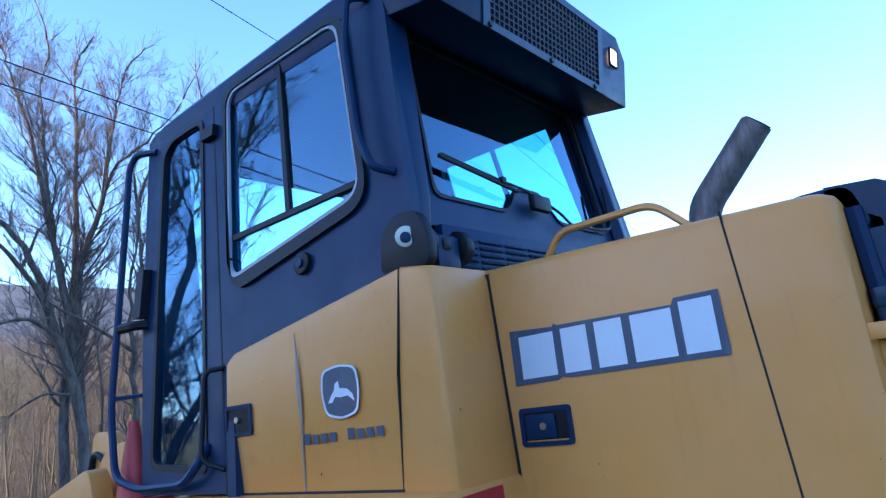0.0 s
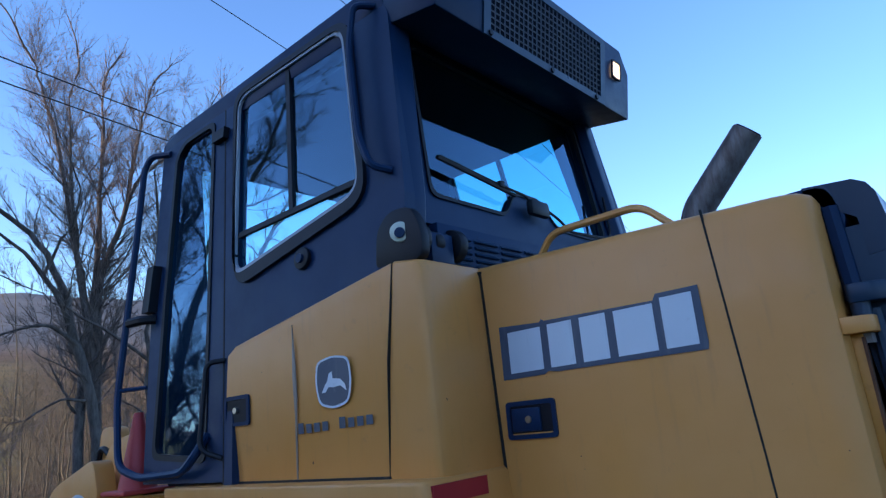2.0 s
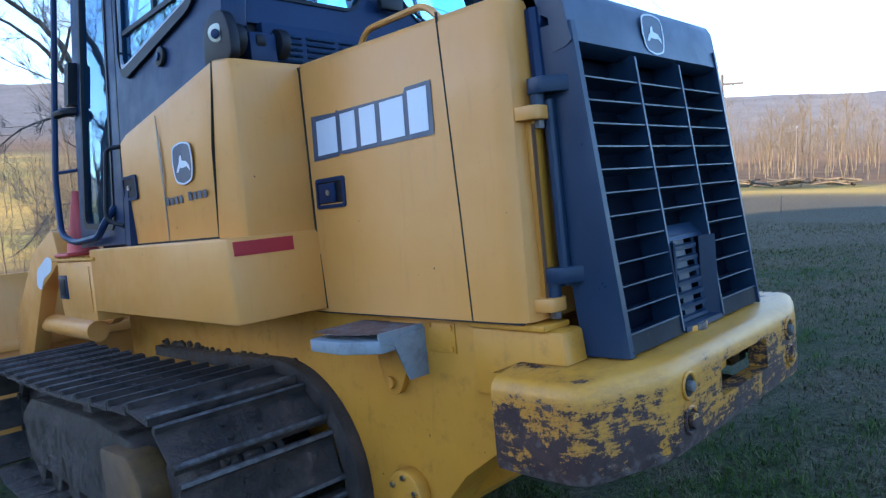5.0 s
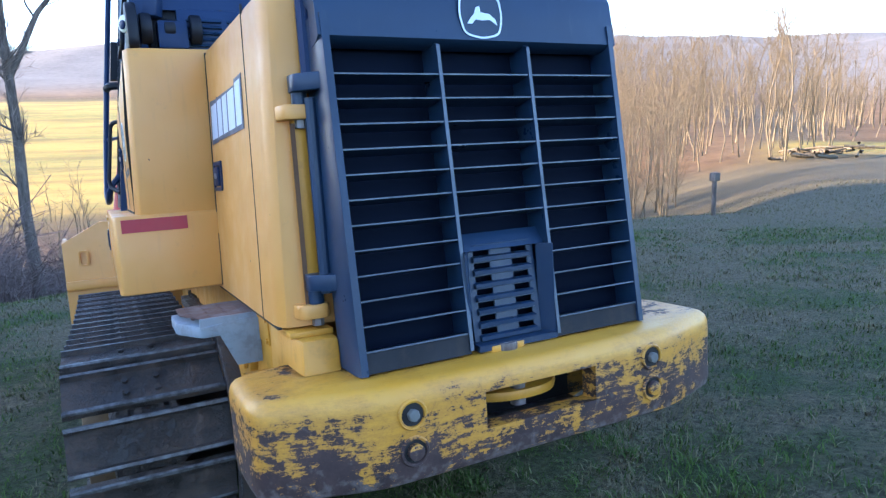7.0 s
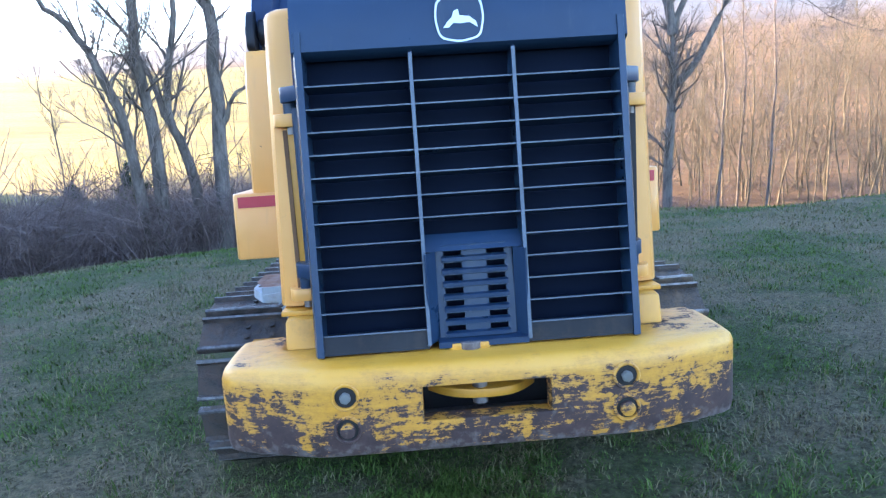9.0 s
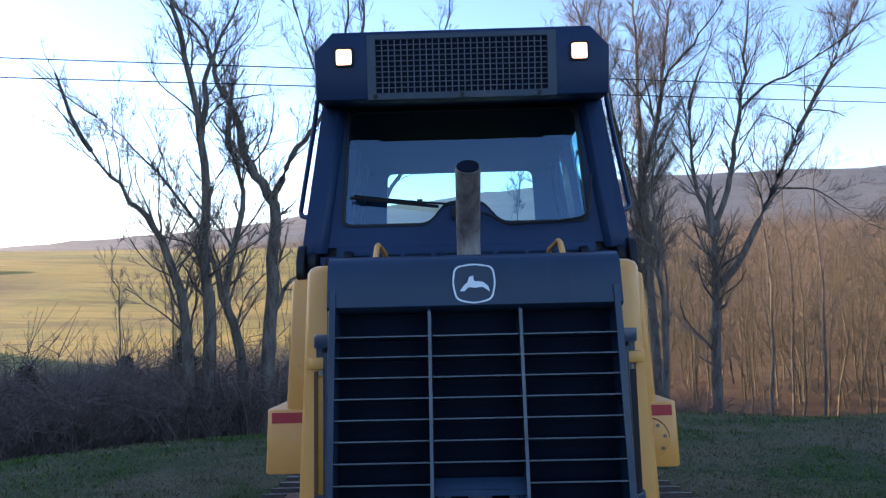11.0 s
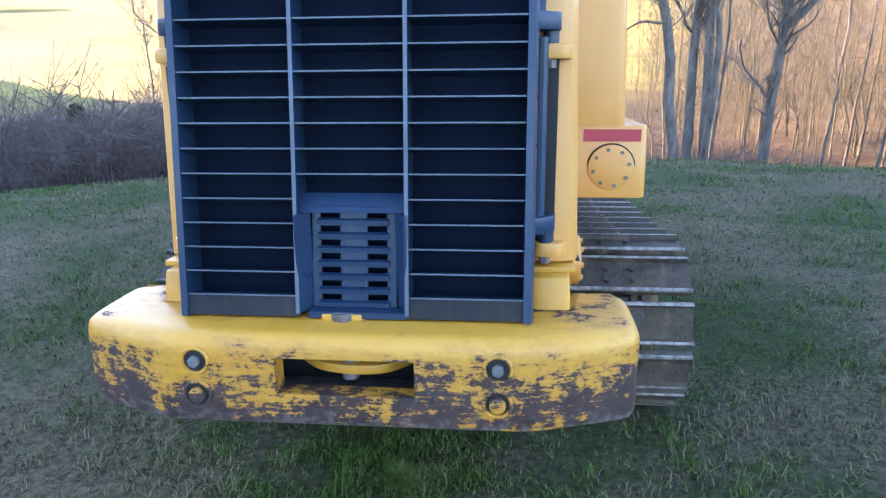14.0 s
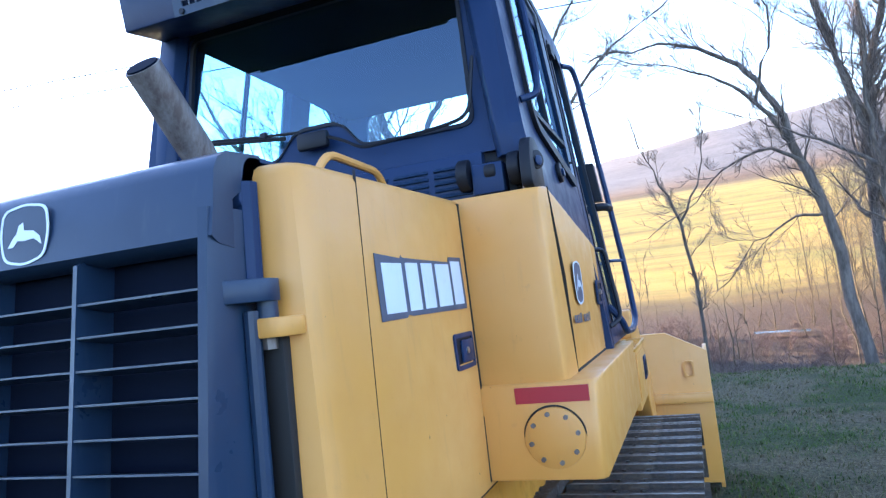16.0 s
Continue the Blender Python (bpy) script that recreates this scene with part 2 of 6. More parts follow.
def loft(rings, bev=0.0, seg=2, caps=True):
    """A skin over rings of equal length."""
    bm = bmesh.new()
    vs = [[bm.verts.new(p) for p in ring] for ring in rings]
    n = len(rings[0])
    for r0, r1 in zip(vs, vs[1:]):
        for i in range(n):
            bm.faces.new((r0[i], r0[(i + 1) % n], r1[(i + 1) % n], r1[i]))
    if caps:
        bm.faces.new(vs[0])
        bm.faces.new(vs[-1])
    bmesh.ops.recalc_face_normals(bm, faces=bm.faces)
    return bevel(bm, bev, seg, 40) if bev else bm


def put_tube(bm, path, radius, n=8, closed=False):
    """A round bar along a path of points; radius is one number or one a point."""
    pts = [Vector(p) for p in path]
    radii = [radius] * len(pts) if isinstance(radius, (int, float)) else radius
    rings, up = [], None
    for i, p in enumerate(pts):
        d = (pts[min(i + 1, len(pts) - 1)] - pts[max(i - 1, 0)]).normalized()
        if up is None:
            up = Vector((0.31, 0.2, 0.93)) if abs(d.z) < 0.9 else Vector((1, 0.2, 0))
        side = d.cross(up).normalized()
        up = side.cross(d)
        rings.append([bm.verts.new(p + radii[i] * (math.cos(a) * side + math.sin(a) * up)) for a in [math.tau * k / n for k in range(n)]])
    for r0, r1 in zip(rings, rings[1:]):
        for i in range(n):
            bm.faces.new((r0[i], r0[(i + 1) % n], r1[(i + 1) % n], r1[i]))
    bm.faces.new(rings[0])
    bm.faces.new(rings[-1])
    return bm


def rounded(path, radius=0.05, steps=5):
    """A polyline with its inner corners rounded."""
    pts = [Vector(p) for p in path]
    out = [pts[0]]
    for a, b, c in zip(pts, pts[1:], pts[2:]):
        u, v = (a - b), (c - b)
        r = min(radius, 0.45 * u.length, 0.45 * v.length)
        p, q = b + r * u.normalized(), b + r * v.normalized()
        out += [(1 - s) ** 2 * p + 2 * s * (1 - s) * b + s * s * q for s in [k / steps for k in range(steps + 1)]]
    return out + [pts[-1]]


def tube(path, radius, n=8, bend=0.05):
    return put_tube(bmesh.new(), rounded(path, bend) if bend else path, radius, n)


def put_disc(bm, centre, axis, radius, depth, n=20):
    c = Vector(centre)
    d = Vector({"x": (1, 0, 0), "y": (0, 1, 0), "z": (0, 0, 1)}[axis]) if isinstance(axis, str) else Vector(axis).normalized()
    return put_tube(bm, [c, c + d * depth], radius, n)


def disc(centre, axis, radius, depth, n=20, bev=0.0):
    bm = put_disc(bmesh.new(), centre, axis, radius, depth, n)
    bmesh.ops.recalc_face_normals(bm, faces=bm.faces)
    return bevel(bm, bev, 2, 50) if bev else bm


def round_rect(u0, u1, v0, v1, r, steps=4):
    out = []
    for cu, cv, a0 in ((u1 - r, v1 - r, 0), (u0 + r, v1 - r, 90), (u0 + r, v0 + r, 180), (u1 - r, v0 + r, 270)):
        out += [(cu + r * math.cos(radians(a0 + 90 * k / steps)), cv + r * math.sin(radians(a0 + 90 * k / steps))) for k in range(steps + 1)]
    return out


def round_poly(points, r, steps=4):
    """A closed 2D polygon with rounded corners."""
    n, out = len(points), []
    for i in range(n):
        a, b, c = (Vector((*points[(i + k) % n], 0)) for k in (-1, 0, 1))
        u, v = a - b, c - b
        d = min(r, 0.45 * u.length, 0.45 * v.length)
        p, q = b + d * u.normalized(), b + d * v.normalized()
        for k in range(steps + 1):
            s = k / steps
            w = (1 - s) ** 2 * p + 2 * s * (1 - s) * b + s * s * q
            out.append((w.x, w.y))
    return out


def holed(outer, holes, thick, place):
    """A sheet in two dimensions with holes, of some thickness; place(u, v, w) puts it into the machine."""
    bm = bmesh.new()
    edges = []
    for loop in (outer, *holes):
        vs = [bm.verts.new((u, v, 0)) for u, v in loop]
        edges += [bm.edges.new((vs[i], vs[(i + 1) % len(vs)])) for i in range(len(vs))]
    bmesh.ops.triangle_fill(bm, use_beauty=True, use_dissolve=False, edges=edges, normal=(0, 0, 1))
    got = bmesh.ops.extrude_face_region(bm, geom=bm.faces[:])
    for v in got["geom"]:
        if isinstance(v, bmesh.types.BMVert):
            v.co.z = thick
    for v in bm.verts:
        v.co = place(*v.co)
    return bm


def ring_frame(outer, inner, depth, place):
    """A frame between two loops of equal length."""
    bm = bmesh.new()
    rows = [[bm.verts.new(place(u, v, w)) for u, v in loop] for loop, w in ((outer, 0), (outer, depth), (inner, depth), (inner, 0))]
    n = len(outer)
    for a, b in zip(rows, rows[1:] + rows[:1]):
        for i in range(n):
            bm.faces.new((a[i], a[(i + 1) % n], b[(i + 1) % n], b[i]))
    return bm


def thing(name, label, category, group="", kind=""):
    return tagged(new(name), label, category, group, kind)


# ---------------------------------------------------------------- ground
def ease(x, a, b):
    k = np.clip((x - a) / (b - a), 0, 1)
    return k * k * (3 - 2 * k)


def ridge_angle(az):
    """Skyline above the level, in degrees, by bearing from +y towards +x."""
    return 1.1 + 2.4 * ease(az, 20, 70) + 5.8 * np.exp(-(((az - 17) / 40) ** 2))


def height(x, y):
    """Ground: a lawn that falls towards the valley, a sunlit field that climbs beyond it, wooded ridges and an unseen
    hill added to the west for its shadow.
    """
    x, y = np.asarray(x, float), np.asarray(y, float)
    r, az = np.hypot(x, y), np.degrees(np.arctan2(x, y))
    lawn = -0.0857 * np.clip(y, -40, 14)
    front = ease(az, -110, -75) * (1 - ease(az, 38, 60))            # bearings that look over the valley
    crest = 9.3 + 2.2 * ease(az, -20, 25) + 5 * ease(az, 30, 48)
    past = r - crest
    edge = -0.0857 * np.minimum(y, crest * np.cos(np.radians(az)))
    brow = edge - 0.03 * np.clip(past, 0, 8) - 4.2 * ease(past, -0.5, 17)
    z_front = brow + 16.8 * ease(r, 42, 270)
    lawn_side = lawn * (1 - ease(r, 12, 40)) + np.where(np.abs(az) < 90, -1.7 - 0.01 * np.clip(r - 46, 0, 60), lawn) * ease(r, 12, 40)
    z = front * z_front + (1 - front) * lawn_side
    top = 1.7 + 720 * np.tan(np.radians(ridge_angle(az)))
    facing = ease(az, -130, -80) * (1 - ease(az, 110, 150))
    hill = ease(r, 230, 720)
    z = z * (1 - hill) + (facing * top + (1 - facing) * 14.0) * hill
    # an unseen hill towards the sun, added so that its shadow lies over the lawn
    towards, across = -0.906 * x + 0.423 * y, 0.423 * x + 0.906 * y
    west = 40.0 * np.exp(-(((towards - 165) / 45) ** 2)) * ease(across, -170, -110) * (1 - ease(across, 25, 40))
    return z + west


def ground_sheet():
    radii = [0.0] + [0.6 * 1.068 ** k for k in range(112)]
    radii = [r for r in radii if r < 950] + [1400.0]
    n = 240
    verts, faces = [(0.0, 0.0, 0.0)], []
    for i, r in enumerate(radii[1:]):
        for k in range(n):
            a = math.tau * k / n
            verts.append((r * math.sin(a), r * math.cos(a), 0.0))
    v = np.array(verts)
    r = np.hypot(v[:, 0], v[:, 1])
    v[:, 2] = height(v[:, 0], v[:, 1])
    for i in range(len(v)):
        p = Vector((v[i, 0], v[i, 1], 0))
        v[i, 2] += 0.02 * noise.noise(p * 0.9) * (r[i] < 60) + 0.35 * noise.noise(p * 0.06) * (r[i] > 30)
        if r[i] > 500:
            v[i, 2] += 3.0 * noise.noise(p * 0.02) + 2.2 * noise.noise(p * 0.11)
    for k in range(n):
        faces.append((0, 1 + k, 1 + (k + 1) % n))
    for i in range(len(radii) - 2):
        a, b = 1 + i * n, 1 + (i + 1) * n
        for k in range(n):
            faces.append((a + k, b + k, b + (k + 1) % n, a + (k + 1) % n))
    me = bpy.data.meshes.new("ground")
    me.from_pydata(v.tolist(), [], faces)
    az = np.degrees(np.arctan2(v[:, 0], v[:, 1]))
    # what grows where: red open field, green wooded slope, blue leaf litter under brush; alpha far ridges paled by
    # painted haze
    fld = ease(r, 50, 70) * (1 - ease(r, 230, 300)) * ease(az, -120, -90) * (1 - ease(az, 10, 20)) + ease(az, 48, 56) * (1 - ease(az, 100, 130)) * ease(r, 60, 75) * (1 - ease(r, 95, 110))
    wood = np.maximum(ease(r, 240, 330), ease(az, 12, 22) * (1 - ease(az, 50, 56)) * ease(r, 30 + 26 * ease(az, 32, 44), 45 + 26 * ease(az, 32, 44)))
    wood = np.maximum(wood, ease(az, 52, 60) * (1 - ease(az, 120, 140)) * ease(r, 98, 112))
    wood = np.maximum(wood, ease(-v[:, 0], 60, 90) * (1 - ease(v[:, 1], 105, 135)))
    litter = ease(az, -110, -80) * (1 - ease(az, 32, 42)) * ease(r, 10.6 + 2.2 * ease(az, -20, 25) + 4 * ease(az, 25, 42), 12.4 + 2.2 * ease(az, -20, 25) + 4 * ease(az, 25, 42)) * (1 - ease(r, 56, 72))
    col = me.color_attributes.new("growth", "FLOAT_COLOR", "POINT")
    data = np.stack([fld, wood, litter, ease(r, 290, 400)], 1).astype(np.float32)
    col.data.foreach_set("color", data.ravel())
    smooth(me, 60)
    return me


def ground_material():
    k = Mat("ground_cover", (0.06, 0.07, 0.03), 0.95, spec=0.2)
    att = k.t.nodes.new("ShaderNodeAttribute")
    att.attribute_name = "growth"
    sep = k.t.nodes.new("ShaderNodeSeparateColor")
    k.link(att.outputs["Color"], sep.inputs[0])
    fine = k.noise(26, 6, 0.75)
    green = k.mix(k.ramp(fine, 0.35, 0.65), (0.014, 0.022, 0.006), (0.050, 0.068, 0.019))
    straw = k.mix(k.ramp(fine, 0.35, 0.65), (0.034, 0.026, 0.014), (0.15, 0.125, 0.072))
    patch = k.ramp(k.math("ADD", k.noise(0.55, 4, 0.6), k.math("MULTIPLY", k.noise(3.2, 3), 0.35)), 0.55, 0.76)
    lie = k.t.nodes.new("ShaderNodeSeparateXYZ")
    k.link(k.co, lie.inputs[0])
    patch = k.math("MAXIMUM", patch, k.ramp(k.math("ADD", k.ramp(lie.outputs["X"], 5, 15), k.noise(1.5, 6, 0.8)), 0.75, 1.35))
    lawn = k.mix(patch, green, straw)
    fieldn = k.noise(0.035, 6, 0.7, k.stretch((0.6, 1, 1)))
    fld = k.mix(k.ramp(fieldn, 0.4, 0.6), (0.40, 0.265, 0.060), (0.20, 0.185, 0.045))
    fld = k.mix(k.ramp(k.noise(0.5, 6, 0.7), 0.4, 0.7, 0, 0.6), fld, (0.40, 0.27, 0.065))
    # dark bands: brown streaks and long tree shadows, both put into the field colour
    band = k.noise(0.10, 5, 0.65, k.stretch((0.35, 1.6, 1)))
    fld = k.mix(k.ramp(band, 0.48, 0.66, 0, 0.75), fld, (0.15, 0.105, 0.040))
    woodn = k.math("ADD", k.math("MULTIPLY", k.noise(0.03, 4, 0.6), 0.4), k.math("MULTIPLY", k.noise(0.35, 7, 0.8), 0.6))
    wood = k.mix(k.ramp(woodn, 0.38, 0.62), (0.080, 0.046, 0.022), (0.20, 0.118, 0.054))
    lit = k.mix(k.ramp(k.noise(9, 6, 0.7), 0.35, 0.65), (0.035, 0.024, 0.018), (0.10, 0.066, 0.040))
    col = k.mix(sep.outputs[2], lawn, lit)
    col = k.mix(sep.outputs[0], col, fld)
    col = k.mix(sep.outputs[1], col, wood)
    # far ridges paled to grey: distance haze put into their colour
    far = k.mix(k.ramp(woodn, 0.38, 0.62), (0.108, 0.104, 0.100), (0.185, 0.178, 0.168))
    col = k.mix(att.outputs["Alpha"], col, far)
    k.color(col)
    k.bump(k.math("ADD", fine, k.math("MULTIPLY", k.noise(5, 4), 0.8)), 0.8, 0.05)
    return k.m


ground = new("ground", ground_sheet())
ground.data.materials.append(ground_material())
tagged(ground, "sloping lawn falling to a sunlit valley field and wooded ridges", "ground", kind="structure")


# grass round the machine: thin curved blades
def grass_material():
    k = Mat("grass_blades", (0.06, 0.08, 0.03), 0.8, spec=0.1)
    geo = k.t.nodes.new("ShaderNodeNewGeometry")
    patch = k.ramp(k.math("ADD", k.noise(0.55, 4, 0.6), k.math("MULTIPLY", k.noise(3.2, 3), 0.35)), 0.53, 0.77)
    lie = k.t.nodes.new("ShaderNodeSeparateXYZ")
    k.link(k.co, lie.inputs[0])
    patch = k.math("MAXIMUM", patch, k.ramp(k.math("ADD", k.ramp(lie.outputs["X"], 5, 15), k.noise(1.5, 6, 0.8)), 0.75, 1.35))
    rnd = geo.outputs["Random Per Island"]
    green = k.mix(rnd, (0.030, 0.062, 0.010), (0.088, 0.142, 0.027))
    straw = k.mix(rnd, (0.062, 0.050, 0.024), (0.185, 0.158, 0.088))
    k.color(k.mix(k.ramp(k.math("ADD", patch, k.math("MULTIPLY", k.math("SUBTRACT", rnd, 0.5), 0.9)), 0.50, 0.86), green, straw))
    return k.m


def grass_mesh(count, far_count):
    """Curved blades that stand in tufts, thin over worn spots, and dead straws lying among them."""
    rng = np.random.default_rng(5)
    ang = rng.uniform(0, math.tau, count * 3)
    rad = 12.5 * rng.random(count * 3) ** 0.95
    x, y = rad * np.sin(ang), 0.8 + rad * np.cos(ang)
    keep = ~((np.abs(x) < 0.62) & (y > 1.8) & (y < 4.6)) & ~((np.abs(np.abs(x) - 0.97) < 0.32) & (y > 1.45) & (y < 4.2)) & (y > -5.0)
    x, y = x[keep][:int(count * 1.6)], y[keep][:int(count * 1.6)]
    tuft = np.array([noise.noise((a * 7.0, b * 7.0, 0.0)) + 0.7 * noise.noise((a * 1.7, b * 1.7, 3.0)) for a, b in zip(x.tolist(), y.tolist())])
    sure = np.clip(0.62 + 0.75 * tuft, 0.10, 1.0) > rng.random(len(x))
    x, y, tuft = x[sure][:count], y[sure][:count], tuft[sure][:count]
    az, rad = np.radians(rng.uniform(30, 98, far_count)), 11.5 + 26 * rng.random(far_count) ** 1.1
    x, y, tuft = np.concatenate([x, rad * np.sin(az)]), np.concatenate([y, rad * np.cos(az)]), np.concatenate([tuft, np.zeros(far_count)])
    n = len(x)
    z = height(x, y)
    far = np.hypot(x, y - 0.8)
    flat = rng.random(n) < 0.14
    h = rng.uniform(0.012, 0.036, n) * (1 + 0.04 * np.minimum(far, 25)) * np.clip(1.0 + 0.9 * tuft, 0.45, 2.0)
    w = rng.uniform(0.0014, 0.0030, n) * (1 + 0.14 * far)
    turn, lean = rng.uniform(0, math.tau, n), rng.uniform(0.4, 1.9, n)
    reach = np.where(flat, rng.uniform(0.03, 0.075, n) * (1 + 0.05 * far), h * lean)
    h = np.where(flat, 0.010 + 0.25 * h, h)
    sx, sy = np.cos(turn) * w, np.sin(turn) * w
    lx, ly = -np.sin(turn) * reach, np.cos(turn) * reach
    v = np.empty((n, 5, 3))
    v[:, 0] = np.stack([x - sx, y - sy, z - 0.004], 1)
    v[:, 1] = np.stack([x + sx, y + sy, z - 0.004], 1)
    v[:, 2] = np.stack([x + sx * 0.8 + lx * 0.35, y + sy * 0.8 + ly * 0.35, z + h * 0.62], 1)
    v[:, 3] = np.stack([x - sx * 0.8 + lx * 0.35, y - sy * 0.8 + ly * 0.35, z + h * 0.62], 1)
    v[:, 4] = np.stack([x + lx, y + ly, z + h * 0.95], 1)
    base = np.arange(n)[:, None] * 5
    loops = np.concatenate([base + (0, 1, 2), base + (0, 2, 3), base + (3, 2, 4)], 1).ravel()
    me = bpy.data.meshes.new("grass")
    me.vertices.add(n * 5)
    me.vertices.foreach_set("co", v.ravel())
    me.loops.add(len(loops))
    me.loops.foreach_set("vertex_index", loops)
    me.polygons.add(len(loops) // 3)
    me.polygons.foreach_set("loop_start", np.arange(0, len(loops), 3))
    me.update()
    return me


grass = new("grass", grass_mesh(190000, 28000))
grass.data.materials.append(grass_material())
tagged(grass, "short patchy green and straw-coloured lawn grass", "grass", kind="stuff")


# ---------------------------------------------------------------- bare trees
def bark_material(name, dark, light):
    k = Mat(name, light, 0.9, spec=0.2)
    k.color(k.mix(k.ramp(k.noise(7, 6, 0.7, k.stretch((1, 1, 0.25))), 0.35, 0.65), dark, light))
    k.bump(k.noise(18, 5, 0.7, k.stretch((1, 1, 0.2))), 0.7, 0.02)
    return k.m


M_BARK = bark_material("grey_bark", (0.062, 0.050, 0.042), (0.190, 0.155, 0.128))
M_TWIG = bark_material("twig_bark", (0.125, 0.095, 0.080), (0.27, 0.21, 0.175))


class Limbs:
    """Collects tapered round limbs as arrays."""

    def __init__(self):
        self.v, self.f, self.n = [], [], 0

    def limb(self, pts, r0, r1, sides):
        pts = np.asarray(pts)
        m = len(pts)
        d = np.gradient(pts, axis=0)
        d /= np.linalg.norm(d, axis=1, keepdims=True) + 1e-9
        ref = np.where(np.abs(d[:, 2:3]) < 0.9, (0.0, 0.0, 1.0), (1.0, 0.0, 0.0))
        u = np.cross(d, ref)
        u /= np.linalg.norm(u, axis=1, keepdims=True) + 1e-9
        w = np.cross(d, u)
        rad = np.linspace(r0, r1, m)[:, None, None]
        a = np.arange(sides) * math.tau / sides
        ring = pts[:, None] + rad * (np.cos(a)[None, :, None] * u[:, None] + np.sin(a)[None, :, None] * w[:, None])
        self.v.append(ring.reshape(-1, 3))
        i, k = np.meshgrid(np.arange(m - 1), np.arange(sides), indexing="ij")
        a0, a1 = self.n + i * sides + k, self.n + i * sides + (k + 1) % sides
        self.f.append(np.stack([a0, a1, a1 + sides, a0 + sides], -1).reshape(-1, 4))
        self.n += m * sides

    def arrays(self):
        return np.concatenate(self.v), np.concatenate(self.f)


def quads_mesh(name, v, f, material):
    me = bpy.data.meshes.new(name)
    me.vertices.add(len(v))
    me.vertices.foreach_set("co", np.ascontiguousarray(v, dtype=np.float32).ravel())
    me.loops.add(f.size)
    me.loops.foreach_set("vertex_index", np.ascontiguousarray(f, dtype=np.int32).ravel())
    me.polygons.add(len(f))
    me.polygons.foreach_set("loop_start", np.arange(0, f.size, 4, dtype=np.int32))
    me.polygons.foreach_set("use_smooth", np.ones(len(f), dtype=bool))
    me.materials.append(material)
    me.update()
    return me


def grow(rng, big, small, start, heading, length, radius, level, depth, spread, twigs, gnarl):
    """One limb and what branches off it."""
    steps = max(4, int(5 + length * (1.6 if level == 0 else 1.2)))
    steps = min(steps, 14)
    pts, d = [np.array(start, float)], np.array(heading, float)
    for i in range(steps):
        d = d + rng.normal(0, gnarl * (0.35 if level == 0 else 1.0), 3) + (0, 0, 0.05 if level else 0.03)
        d /= np.linalg.norm(d)
        pts.append(pts[-1] + d * length / steps)
    end = radius * (0.42 if level < depth else 0.25)
    if level >= depth - 1:
        small.limb([pts[0], pts[len(pts) // 2], pts[-1]] if level < depth else [pts[0], pts[-1]], radius, end * 0.7, 3)
    else:
        big.limb(pts, radius * (1.25 if level == 0 else 1.0), end, 9 if level == 0 else 6)
    if level == depth:
        return
    kids = twigs[level]
    for c in range(kids):
        f = rng.uniform(0.30 if level == 0 else 0.18, 1.0) if c else 1.0
        at = f * steps
        i = min(int(at), steps - 1)
        p = pts[i] + (pts[i + 1] - pts[i]) * (at - i)
        along = pts[i + 1] - pts[i]
        along /= np.linalg.norm(along)
        side = rng.normal(0, 1, 3)
        side -= along * (side @ along)
        side /= np.linalg.norm(side)
        k = spread * rng.uniform(0.55, 1.25) * (0.5 if c == 0 else 1.0)
        hd = along * math.cos(k) + side * math.sin(k)
        if level >= 1:
            hd[2] += 0.18
        hd /= np.linalg.norm(hd)
        kid = length * rng.uniform(0.34, 0.62) * (1.15 - 0.45 * f)
        grow(rng, big, small, p, hd, kid, max(0.0045, radius * (1 - 0.55 * f) * rng.uniform(0.36, 0.6)), level + 1, depth, spread, twigs, gnarl)


def curve(points, steps=4):
    """A smooth line through waypoints."""
    p = np.asarray(points, float)
    q = np.concatenate([2 * p[:1] - p[1:2], p, 2 * p[-1:] - p[-2:-1]])
    out = []
    for i in range(1, len(q) - 2):
        a, b, c, d = q[i - 1:i + 3]
        for k in range(steps):
            s = k / steps
            out.append(0.5 * (2 * b + (c - a) * s + (2 * a - 5 * b + 4 * c - d) * s * s + (3 * b - a - 3 * c + d) * s ** 3))
    return np.array(out + [q[-2]])


